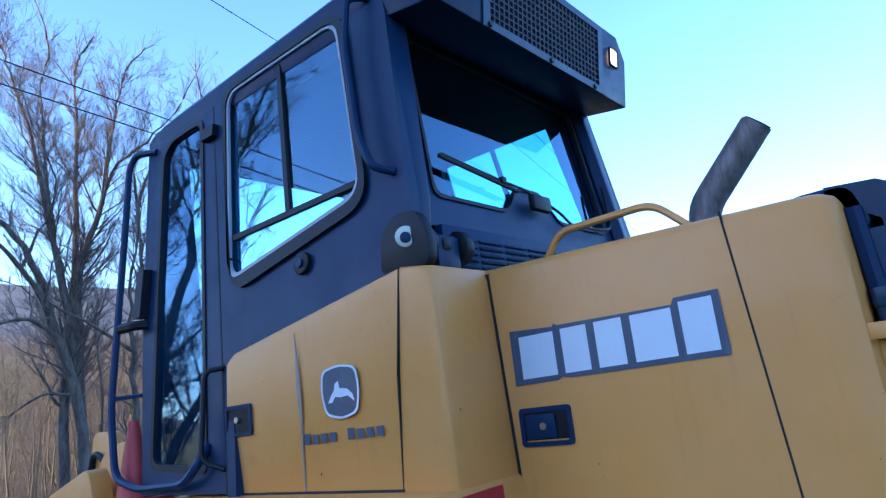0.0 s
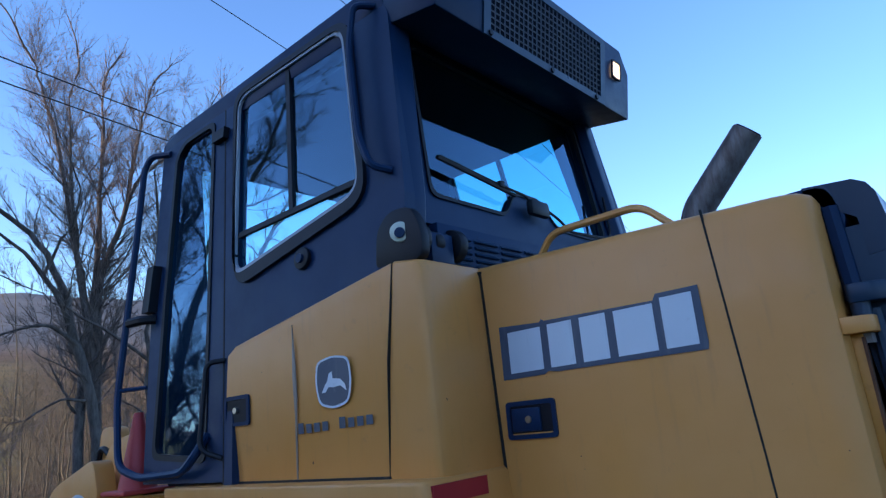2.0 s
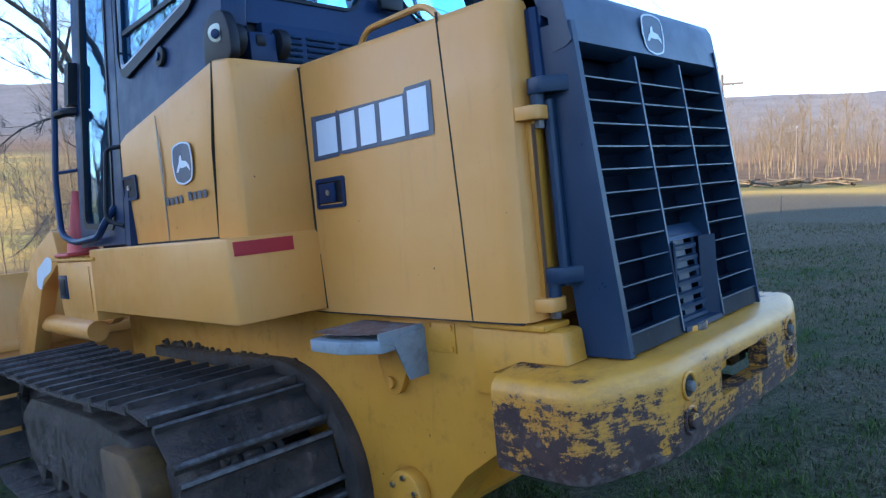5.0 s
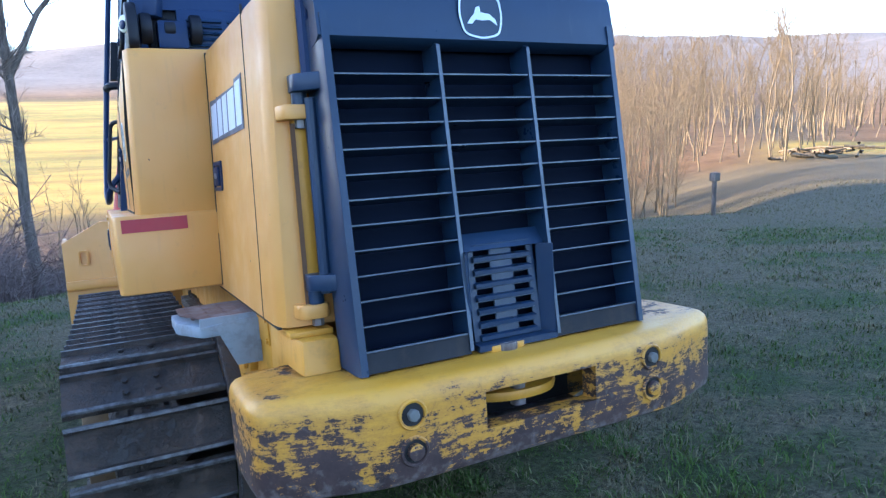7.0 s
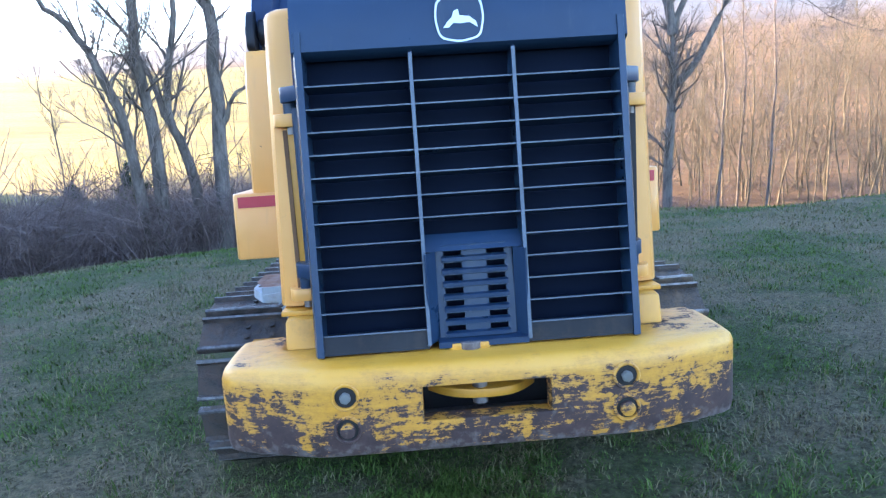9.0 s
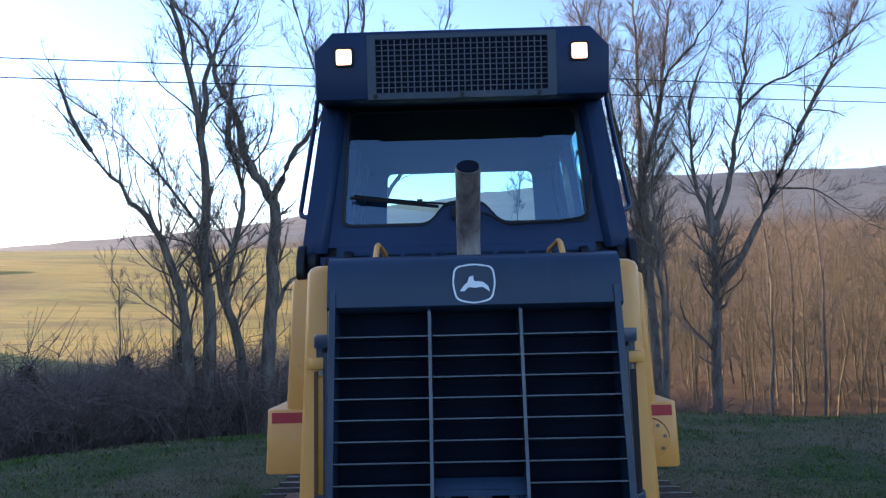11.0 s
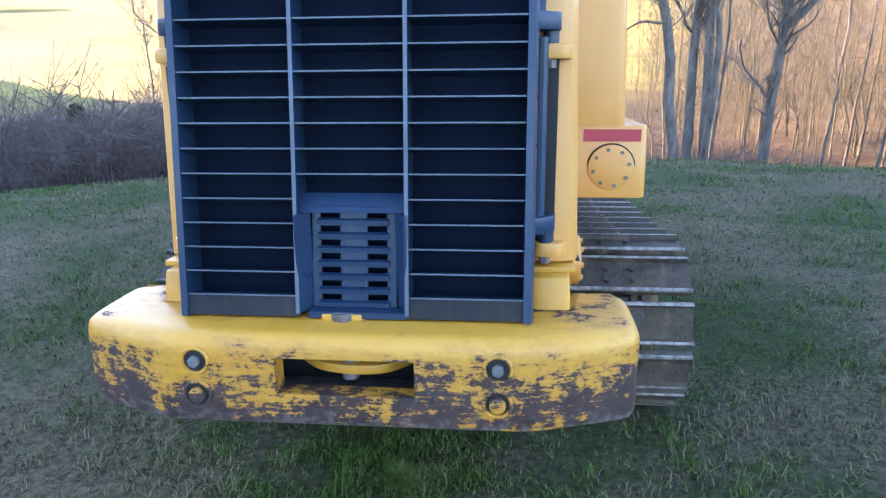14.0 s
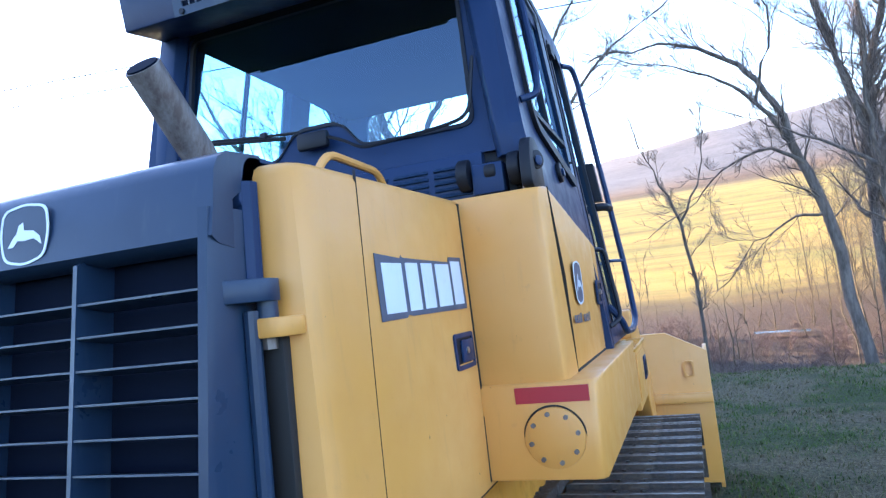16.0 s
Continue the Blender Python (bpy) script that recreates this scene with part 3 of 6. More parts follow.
def tree(seed, x, y, limbs, density=5.0, reach=1.0, twigs=(0, 10, 8), label="tall bare deciduous tree at the lawn's edge", bare=0.22):
    """limbs: (radius at foot, at tip, waypoints (sideways, height)); a limb starts on an earlier one, twigs are grown by chance."""
    rng = np.random.default_rng(seed)
    big, small, done = Limbs(), Limbs(), None
    z0 = float(height(x, y))
    az = math.atan2(x, y + 1.9)
    for n, (r0, r1, way) in enumerate(limbs):
        u, h = np.array(way, float).T
        if n == 0:
            h[0] = z0 - 0.4
        away = rng.uniform(-0.22, 0.22) * (h - h[0]) + rng.uniform(-0.1, 0.1)
        pts = curve(np.stack([u * math.cos(az) + away * math.sin(az), -u * math.sin(az) + away * math.cos(az), h - z0], 1))
        pts[1:] += rng.normal(0, 0.035, (len(pts) - 1, 3))
        if done is not None and h[0] > -1.0:
            near = done[np.argmin(np.abs(done - pts[0]) @ (1.0, 1.0, 2.0))]
            pts += (near - pts[0]) * np.linspace(1, 0.3, len(pts))[:, None]
        big.limb(pts, r0 * 0.8, r1 * 0.42, 9 if r0 > 0.12 else 6)
        done = pts if done is None else np.concatenate([done, pts])
        seg = np.linalg.norm(np.diff(pts, axis=0), axis=1)
        run = np.concatenate([[0], np.cumsum(seg)])
        low = bare if h[0] > -1.0 else max(bare, 0.30)
        for f in low + (1 - low) * rng.random(int(run[-1] * (1 - low) * density)) ** 0.8:
            at = np.array([np.interp(f * run[-1], run, pts[:, k]) for k in range(3)])
            i = min(np.searchsorted(run, f * run[-1]), len(pts) - 1)
            along = pts[i] - pts[max(i - 1, 0)]
            along /= np.linalg.norm(along) + 1e-9
            side = rng.normal(0, 1, 3)
            side -= along * (side @ along)
            side /= np.linalg.norm(side)
            k = rng.uniform(0.4, 1.05)
            hd = along * math.cos(k) + side * math.sin(k) + (0, 0, 0.2)
            ln = reach * rng.uniform(0.5, 2.4) * (1.15 - 0.5 * f)
            grow(rng, big, small, at, hd / np.linalg.norm(hd), ln, max(0.007, (r0 + (r1 - r0) * f) * rng.uniform(0.14, 0.30)), 1, 3, 0.75, twigs, 0.15)
        tip = pts[-1] - pts[-2]
        grow(rng, big, small, pts[-1], tip / np.linalg.norm(tip), 1.6 * reach, r1, 1, 3, 0.7, (0, 9, 6), 0.12)
    t = thing("tree", label, "tree", "bare trees at the lawn's edge")
    t.location = (x, y, z0)
    for name, got, mat in (("trunk", big, M_BARK), ("crown", small, M_TWIG)):
        ob = new(name, quads_mesh(name, *got.arrays(), mat))
        ob.parent = t
    return t


# group west of the machine
tree(11, -4.95, 13.2, [(0.16, 0.05, [(-1.0, -2.1), (-1.1, 0.8), (-1.3, 2.2), (-1.8, 3.2), (-2.2, 3.7), (-2.8, 4.5)]), (0.19, 0.04, [(-0.6, -2.4), (-0.7, 0.6), (-0.7, 3.3), (-0.8, 5.4), (-1.2, 7.7), (-1.4, 9.5)]),
                      (0.10, 0.03, [(-0.7, 4.7), (-0.5, 6.3), (0.1, 8.0)])], label="bare tree of two thin stems, one leaning far out")
tree(12, -5.1, 13.7, [(0.18, 0.08, [(0.1, -2.2), (0.0, 0.2), (-0.3, 1.5), (0.1, 3.5), (-0.1, 4.8)]), (0.09, 0.02, [(-0.1, 0.7), (-0.6, 2.3), (-1.1, 3.5), (-2.1, 4.8), (-3.1, 5.8)])], label="bare crooked tree with a long drooping limb")
tree(13, -4.85, 12.9, [(0.22, 0.05, [(0.4, -2.1), (0.7, 0.9), (0.8, 3.6), (0.3, 4.6), (0.0, 5.8), (-0.4, 6.6), (-0.7, 7.9), (-1.4, 8.6)]), (0.12, 0.04, [(0.8, 3.6), (1.2, 4.7), (1.8, 5.5), (2.3, 6.8)]),
                      (0.09, 0.03, [(0.6, 0.8), (1.1, 1.7), (1.9, 2.3)])], label="bare tree with a winding forked trunk")
# trees ahead of and east of the machine
tree(21, 7.7, 25.1, [(0.26, 0.07, [(-0.1, -3.8), (-0.4, 1.7), (-0.1, 5.7), (-0.1, 10.3), (-0.2, 14.0)]), (0.24, 0.06, [(0.4, -5.5), (0.1, 2.3), (0.0, 5.7), (0.7, 8.4), (1.1, 11.6), (1.4, 13.8)]),
                     (0.15, 0.05, [(-0.4, 2.3), (-1.3, 6.8), (-1.8, 9.6), (-2.5, 12.3), (-2.9, 13.6)]), (0.13, 0.04, [(-0.2, 3.9), (-0.8, 6.6), (-1.3, 9.9), (-1.5, 12.9)]),
                     (0.11, 0.03, [(0.1, 6.4), (0.9, 9.4), (2.0, 10.7), (3.0, 11.9)])], 5.5, 1.45, (0, 12, 8), label="tall bare tree of several upright stems")
tree(22, 9.75, 23.4, [(0.26, 0.19, [(0.0, -3.6), (0.0, 1.0), (0.0, 3.0)]), (0.13, 0.08, [(0.0, 3.0), (-0.6, 5.3), (-0.7, 8.1)]), (0.15, 0.04, [(0.0, 3.0), (0.7, 5.3), (1.1, 7.8), (1.4, 10.5), (1.6, 12.4)]),
                     (0.09, 0.03, [(1.1, 7.8), (1.9, 8.5), (2.9, 8.9), (4.0, 9.5)]), (0.18, 0.05, [(0.0, 1.0), (1.0, 2.3), (2.1, 4.7), (3.1, 6.9), (4.2, 9.1), (5.1, 11.2), (5.8, 12.9)]),
                     (0.07, 0.02, [(2.1, 4.7), (3.5, 4.5), (5.1, 3.2)])], 5.0, 1.2, (0, 10, 8), label="bare tree forked low into two leaning stems")
tree(23, 5.15, 17.3, [(0.19, 0.04, [(0.0, -1.9), (-0.6, 1.4), (-1.2, 3.3), (-1.6, 4.7), (-2.5, 5.9), (-3.8, 6.6), (-5.3, 6.9)]), (0.09, 0.02, [(-1.1, 3.4), (-2.0, 4.8), (-3.1, 5.6), (-4.2, 6.1)]),
                      (0.08, 0.02, [(-0.8, 2.6), (-1.5, 3.3), (-2.8, 2.9), (-3.8, 2.0)]), (0.06, 0.02, [(-0.6, 1.1), (-1.5, 1.1), (-2.5, 0.6)]), (0.06, 0.02, [(-1.5, 4.5), (-1.0, 6.2), (-1.6, 7.8)])], 4.5, 0.8, label="bare tree leaning over the lawn with drooping limbs")
tree(24, 5.3, 17.8, [(0.14, 0.04, [(0.7, -1.9), (0.7, 0.3), (0.6, 2.3), (0.5, 3.9), (0.7, 6.0)]), (0.07, 0.02, [(0.7, 2.3), (-0.9, 3.4), (-2.2, 4.2)])], 4.0, 0.8, label="slender bare tree beside the leaning one")
tree(25, 1.6, 21.0, [(0.09, 0.03, [(0.0, -2.0), (-0.2, 1.0), (-0.5, 2.5), (-1.1, 4.0)]), (0.05, 0.02, [(-0.3, 1.6), (0.4, 3.0), (0.6, 4.4)])], 3.5, 0.6, label="small bare tree below the lawn")
tree(26, -2.8, 19.0, [(0.20, 0.05, [(0.0, -2.0), (0.0, 3.0), (0.2, 7.0), (0.0, 9.5)]), (0.11, 0.03, [(0.1, 3.5), (1.2, 5.5), (2.6, 7.0), (4.2, 7.9)]), (0.10, 0.03, [(0.0, 4.0), (-1.2, 7.0), (-1.8, 9.5)]), (0.09, 0.03, [(0.1, 5.5), (1.5, 8.0), (2.6, 9.6)])], 4.0, 1.0,
     label="bare tree standing below the lawn ahead of the loader")
for k, (x, y, h) in enumerate(((8.2, 24.6, 7.0), (12.9, 26.0, 9.5), (15.0, 28.5, 10.0), (14.6, 25.2, 8.0), (-6.6, 15.8, 4.5), (-8.2, 17.0, 5.0), (-10.5, 18.5, 4.2))):
    tree(40 + k, x, y, [(0.07 if h > 6 else 0.035, 0.015, [(0.0, -2.0), (0.15, 1.0), (-0.1, h * 0.5), (0.2, h * 0.8)])], 4.0, 0.8 if h > 6 else 0.5, (0, 8, 5), "slender young bare tree below the lawn")


# woods and brush too far off to count
def lot(seed, h, rad, branches, twigs, sprigs=0, low=0.25):
    """One cheap bare tree or bush: a wavering stem, rising branches, twigs and sprigs."""
    rng = np.random.default_rng(seed)
    out = Limbs()
    stem = np.cumsum(np.concatenate([[(0, 0, -0.4)], rng.normal(0, 0.022, (5, 3)) * h + (0, 0, h / 5)]), 0)
    out.limb(stem, rad, rad * 0.15, 5)

    def at(pts, f):
        return np.array([np.interp(f * (len(pts) - 1), np.arange(len(pts)), pts[:, k]) for k in range(3)])
    for b in range(branches):
        f = rng.uniform(low, 1.0)
        p, a, k = at(stem, f), rng.uniform(0, math.tau), rng.uniform(0.5, 1.1)
        ln = h * rng.uniform(0.12, 0.30) * (1.25 - 0.6 * f)
        d = np.array((math.cos(a) * k, math.sin(a) * k, 1.0)) / math.hypot(k, 1)
        bough = np.array([p, p + d * ln * 0.5 + rng.normal(0, 0.03, 3) * ln, p + d * ln + (0, 0, 0.12 * ln)])
        r = rad * rng.uniform(0.16, 0.30)
        out.limb(bough, r, r * 0.4, 3)
        for t in range(twigs):
            q = at(bough, rng.uniform(0.15, 1.0))
            e = d * 0.9 + rng.normal(0, 0.55, 3)
            e = e / np.linalg.norm(e) * ln * rng.uniform(0.25, 0.55)
            out.limb([q, q + e], r * 0.45, r * 0.15, 3)
            for s in range(sprigs):
                g = q + e * rng.uniform(0.2, 1.0)
                w = e * 0.5 + rng.normal(0, 0.25, 3) * ln * 0.5
                out.limb([g, g + w * 0.8], r * 0.28, r * 0.1, 3)
    return out.arrays()


def scatter(name, kinds, spots, material, label, category, low, high, seed):
    rng = np.random.default_rng(seed)
    vs, fs, n = [], [], 0
    for x, y in spots:
        v, f = kinds[rng.integers(len(kinds))]
        a, k = rng.uniform(0, math.tau), rng.uniform(low, high)
        c, s = math.cos(a) * k, math.sin(a) * k
        w = np.stack([v[:, 0] * c - v[:, 1] * s + x, v[:, 0] * s + v[:, 1] * c + y, v[:, 2] * k + float(height(x, y))], 1)
        vs.append(w)
        fs.append(f + n)
        n += len(v)
    ob = new(name, quads_mesh(name, np.concatenate(vs), np.concatenate(fs), material))
    return tagged(ob, label, category, kind="stuff")


def polar_spots(rng, n, az0, az1, r0, r1, power=0.7):
    az = np.radians(rng.uniform(az0, az1, n))
    r = r0 + (r1 - r0) * rng.random(n) ** power
    return np.stack([r * np.sin(az), r * np.cos(az)], 1)


def thicket_bush(seed, h, stems, twigs):
    """A tangle of thin stems that arch and cross, with fine twigs on all sides."""
    rng = np.random.default_rng(seed)
    out = Limbs()
    for k in range(stems):
        a, lean = rng.uniform(0, math.tau), rng.uniform(0.15, 0.9)
        ln = h * rng.uniform(0.55, 1.1)
        d = np.array((math.cos(a) * lean, math.sin(a) * lean, 1.0)) / math.hypot(lean, 1)
        p = rng.normal(0, 0.25, 3) * (1, 1, 0)
        bow = np.array((math.cos(a), math.sin(a), -0.6)) * ln * rng.uniform(0.0, 0.3)
        stem = np.array([p - (0, 0, 0.4), p + d * ln * 0.5, p + d * ln + bow])
        out.limb(stem, 0.016, 0.006, 3)
        for t in range(twigs):
            f = rng.uniform(0.15, 1.0)
            q = stem[0] + (stem[1] - stem[0]) * min(1, f * 2) + (stem[2] - stem[1]) * max(0, f * 2 - 1)
            e = d * 0.45 + rng.normal(0, 0.65, 3)
            e = e / np.linalg.norm(e) * h * rng.uniform(0.12, 0.34)
            w = np.cross(e, rng.normal(0, 1, 3))
            w = w / (np.linalg.norm(w) + 1e-9) * 0.0065
            out.v.append(np.array([q - w, q + w, q + e + w * 0.4, q + e - w * 0.4]))
            out.f.append(np.array([[out.n, out.n + 1, out.n + 2, out.n + 3]]))
            out.n += 4
    return out.arrays()


rng = np.random.default_rng(77)
TALL = [lot(100 + k, 15, 0.095, 20, 8, 1) for k in range(6)]
FAR = [lot(120 + k, 14, 0.16, 13, 6) for k in range(6)]
MID = [lot(130 + k, 9, 0.055, 22, 7, 0, 0.08) for k in range(6)]
BUSH = [lot(140 + k, 2.9, 0.029, 12, 7, 0, 0.05) for k in range(6)]
TANGLE = [thicket_bush(150 + k, 2.4, 12, 17) for k in range(6)]
M_WOOD = bark_material("sunlit_wood_bark", (0.075, 0.061, 0.041), (0.172, 0.141, 0.095))
M_BRUSH = bark_material("brush_twigs", (0.085, 0.060, 0.055), (0.19, 0.138, 0.120))
scatter("woods", TALL, np.concatenate([polar_spots(rng, 60, 40, 58, 58, 90), polar_spots(rng, 10, 14, 46, 40, 70), polar_spots(rng, 70, 55, 84, 116, 150)]), M_WOOD, "bare sunlit woods at the edge of the field", "woods", 0.75, 1.1, 1)
scatter("woods", FAR, np.concatenate([polar_spots(rng, 260, 55, 90, 135, 270), polar_spots(rng, 110, 40, 60, 85, 200)]), M_WOOD, "bare woods on the far slopes", "woods", 0.75, 1.2, 2)
# the last 26 trees are added in the field to cast long shadows over it
scatter("woods", MID, np.concatenate([polar_spots(rng, 110, 13, 47, 29, 46, 0.8), polar_spots(rng, 240, 9, 47, 40, 150, 1.0), polar_spots(rng, 26, -24, -5, 66, 130, 1.0)]), M_WOOD, "bare young woods climbing the slope across the hollow", "woods", 0.55, 1.15, 4)
scatter("brush", TANGLE, polar_spots(rng, 880, -56, -9, 13.2, 40, 0.75), M_BRUSH, "dense tangled bare thicket in the hollow below the lawn", "brush", 0.6, 1.35, 3)
scatter("brush", TANGLE, np.concatenate([polar_spots(rng, 110, -10, 12, 14, 42, 0.6), polar_spots(rng, 130, 10, 44, 18, 38, 0.6)]), M_BRUSH, "low bare brush on the bank below the lawn", "brush", 0.35, 0.75, 6)
scatter("brush", BUSH, np.concatenate([polar_spots(rng, 190, -54, 34, 38, 66, 0.7), polar_spots(rng, 55, -54, 12, 14, 34, 0.8)]), M_WOOD, "thin saplings in the hollow and at the foot of the field", "saplings", 0.7, 1.7, 5)


def evergreen(seed, x, y, h, width):
    """A young cedar: short trunk and a crown of small upswept sprays."""
    rng = np.random.default_rng(seed)
    z = float(height(x, y))
    t = thing("evergreen_bush", "dark green young cedar standing in the thicket", "cedar", "cedars in the thicket")
    t.location = (x, y, z)
    part("trunk", put_tube(bmesh.new(), [(0, 0, -0.3), (0.02, 0, h * 0.5), (0, 0, h * 0.95)], [0.05, 0.03, 0.008], 7), M_BARK, t)
    crown = Limbs()
    for k in range(1100):
        f = rng.random() ** 0.8
        a, rr = rng.uniform(0, math.tau), width * (1.02 - f) ** 0.7 * rng.uniform(0.35, 1.0) * (1 + 0.25 * math.sin(5 * f * 7 + seed))
        p = np.array((math.cos(a) * rr, math.sin(a) * rr, h * (0.06 + 0.94 * f)))
        d = np.array((math.cos(a) * 0.7, math.sin(a) * 0.7, 0.8)) + rng.normal(0, 0.3, 3)
        crown.limb([p, p + d / np.linalg.norm(d) * rng.uniform(0.12, 0.3)], rng.uniform(0.03, 0.055), 0.008, 4)
    ob = new("crown", quads_mesh("crown", *crown.arrays(), M_CEDAR))
    ob.parent = t


def cedar_material():
    k = Mat("cedar_green", (0.03, 0.045, 0.018), 0.85, spec=0.2)
    k.color(k.mix(k.ramp(k.noise(6, 5, 0.7), 0.35, 0.65), (0.014, 0.022, 0.010), (0.046, 0.060, 0.022)))
    return k.m


M_CEDAR = cedar_material()
for seed, az, r, h, width in ((1, -33.0, 40.0, 2.6, 1.1), (2, -22.3, 34.0, 4.2, 1.3), (3, -26.5, 44.0, 2.4, 1.2)):
    evergreen(seed, r * math.sin(radians(az)), r * math.cos(radians(az)) - 1.9, h, width)


def far_pond():
    """A pale frozen pond far off in the field."""
    bm = bmesh.new()
    rows = []
    for k in range(25):
        a = radians(-48 + 14 * k / 24)
        half = 2.6 * math.sin(math.pi * min(1, (k + 0.6) / 24.6)) ** 0.5
        rows.append([bm.verts.new((q * math.sin(a), q * math.cos(a), float(height(166 * math.sin(a), 166 * math.cos(a))) + 0.9)) for q in (166 - half, 166 + half)])
    for a, b in zip(rows, rows[1:]):
        bm.faces.new((a[0], b[0], b[1], a[1]))
    me = bpy.data.meshes.new("water")
    bm.to_mesh(me)
    bm.free()
    k = Mat("pale_ice", (0.74, 0.76, 0.78), 0.8)
    k.bump(k.noise(0.6, 3), 0.1, 0.05)
    me.materials.append(k.m)
    return tagged(new("water", me), "pale frozen pond lying far off in the field", "pond", kind="structure")


far_pond()


def stream():
    """A narrow brook along the bottom of the valley."""
    bm = bmesh.new()
    rows = []
    for k in range(41):
        a = radians(6 + 4 * k / 40)
        r = 39.0 + 1.3 * math.sin(5 * a) + 0.5 * math.sin(17 * a)
        rows.append([bm.verts.new((q * math.sin(a), q * math.cos(a), float(height(q * math.sin(a), q * math.cos(a))) + 0.32)) for q in (r - 0.3, r, r + 0.3)])
    for a, b in zip(rows, rows[1:]):
        for i in range(2):
            bm.faces.new((a[i], b[i], b[i + 1], a[i + 1]))
    me = bpy.data.meshes.new("water")
    bm.to_mesh(me)
    bm.free()
    k = Mat("brook_water", (0.02, 0.03, 0.035), 0.22, spec=0.3)
    k.bump(k.noise(3, 4), 0.2, 0.03)
    me.materials.append(k.m)
    return tagged(new("water", me), "short stretch of brook reflecting the sky in the hollow", "brook", kind="structure")


stream()


# ---------------------------------------------------------------- power line
def pole_thing(x, y, h, arm, label):
    z = float(height(x, y))
    t = thing("utility_pole", label, "utility pole", "poles of the power line")
    t.location = (x, y, z - 0.3)
    d = Vector((-0.25, 0.97, 0))
    part("pole", put_tube(bmesh.new(), [(0, 0, 0), (0, 0, h + 0.3)], [0.15, 0.10], 10), M_POLE, t)
    part("crossarm", put_tube(bmesh.new(), [d * -arm + Vector((0, 0, h - 0.3)), d * arm + Vector((0, 0, h - 0.3))], 0.07, 6), M_POLE, t)
    for k in (-1, 1):
        part("brace", put_tube(bmesh.new(), [d * k * 0.7 + Vector((0, 0, h - 0.35)), Vector((0, 0, h - 1.1))], 0.025, 6), M_BARK, t)
        part("insulator", put_tube(bmesh.new(), [d * k * (arm - 0.1) + Vector((0, 0, h - 0.35)), d * k * (arm - 0.1) + Vector((0, 0, h - 0.2))], 0.05, 8), M_SEAL, t)
    part("insulator", put_tube(bmesh.new(), [(0, 0, h + 0.25), (0, 0, h + 0.5)], 0.05, 8), M_SEAL, t)
    return t


pole_thing(41.0, 16.8, 8.5, 1.25, "weathered wooden utility pole with a crossarm in the field")
pole_thing(104.0, 31.5, 8.0, 1.2, "distant wooden utility pole with a crossarm")
M_WIRE = Mat("dark_wire", (0.02, 0.02, 0.022), 0.6).m


def wire(p, q, sag, label):
    pts = [Vector(p).lerp(Vector(q), k / 40) - Vector((0, 0, sag * 4 * (k / 40) * (1 - k / 40))) for k in range(41)]
    me = part("wire", put_tube(bmesh.new(), pts, 0.007, 5), M_WIRE, wires, label)
    return me


wires = thing("power_wires", "dark overhead power wires", "wires")
for y0, k in ((7.48, 0.255), (5.83, 0.268), (5.12, 0.268)):
    wire((-45, y0 - 45 * k, 7.1), (41, y0 + 41 * k, 6.7), 0.0, "straight dark wire")
for z in (4.50, 4.27):
    wire((-45, 7.0 - 45 * 0.25, z - 0.36), (60, 7.0 + 60 * 0.25, z + 0.75), 0.0, "straight dark wire")


# ---------------------------------------------------------------- small things on the lawn and at the woods' edge
def lawn_post(x, y):
    t = thing("wooden_post", "weathered wooden post with a small box on top", "post")
    t.location = (x, y, float(height(x, y)) - 0.1)
    part("post", box(-0.045, 0.045, -0.045, 0.045, 0, 1.05, 0.008), M_BARK, t)
    part("box", box(-0.10, 0.10, -0.10, 0.10, 1.02, 1.24, 0.02), M_BARK, t)
    return t


lawn_post(13.4, 11.0)
stake = thing("stake", "thin bare stake standing in the lawn", "stake")
stake.location = (22.5, 7.2, float(height(22.5, 7.2)) - 0.1)
part("rod", put_tube(bmesh.new(), [(0, 0, 0), (0.03, 0, 1.3)], 0.018, 6), M_TWIG, stake)


def log_pile(name, seed, n, az0, az1, r0, r1, label):
    """Felled logs and branches tumbled along the field's edge."""
    rng = np.random.default_rng(seed)
    limbs = Limbs()
    for x, y in polar_spots(rng, n, az0, az1, r0, r1):
        a, h, k = rng.uniform(0, math.pi), rng.uniform(0.15, 0.9), rng.uniform(1.0, 3.2)
        c = np.array((x, y, float(height(x, y)) + h))
        d = np.array((math.cos(a), math.sin(a), rng.uniform(-0.15, 0.15))) * k / 2
        limbs.limb([c - d, c, c + d], rng.uniform(0.06, 0.19), rng.uniform(0.04, 0.14), 7)
    ob = new(name, quads_mesh(name, *limbs.arrays(), M_WOOD))
    return tagged(ob, label, "logs", kind="stuff")


log_pile("log_pile", 31, 110, 64, 77, 88, 97, "heap of felled logs and branches at the field's edge")
log_pile("log_pile", 32, 40, 54, 60, 58, 64, "heap of grey branches at the woods' edge")


# ---------------------------------------------------------------- the crawler loader
# Built level, its tail at y = 0 and its nose towards +y, then set down on the slope.
loader = thing("crawler_loader", "yellow and blue-black crawler loader with worn rear bumper on grass", "crawler loader")
loader.matrix_world = pose(0, 0, 0, -4.8)

# --- engine house
SIDES = ((-1, "left"), (1, "right"))


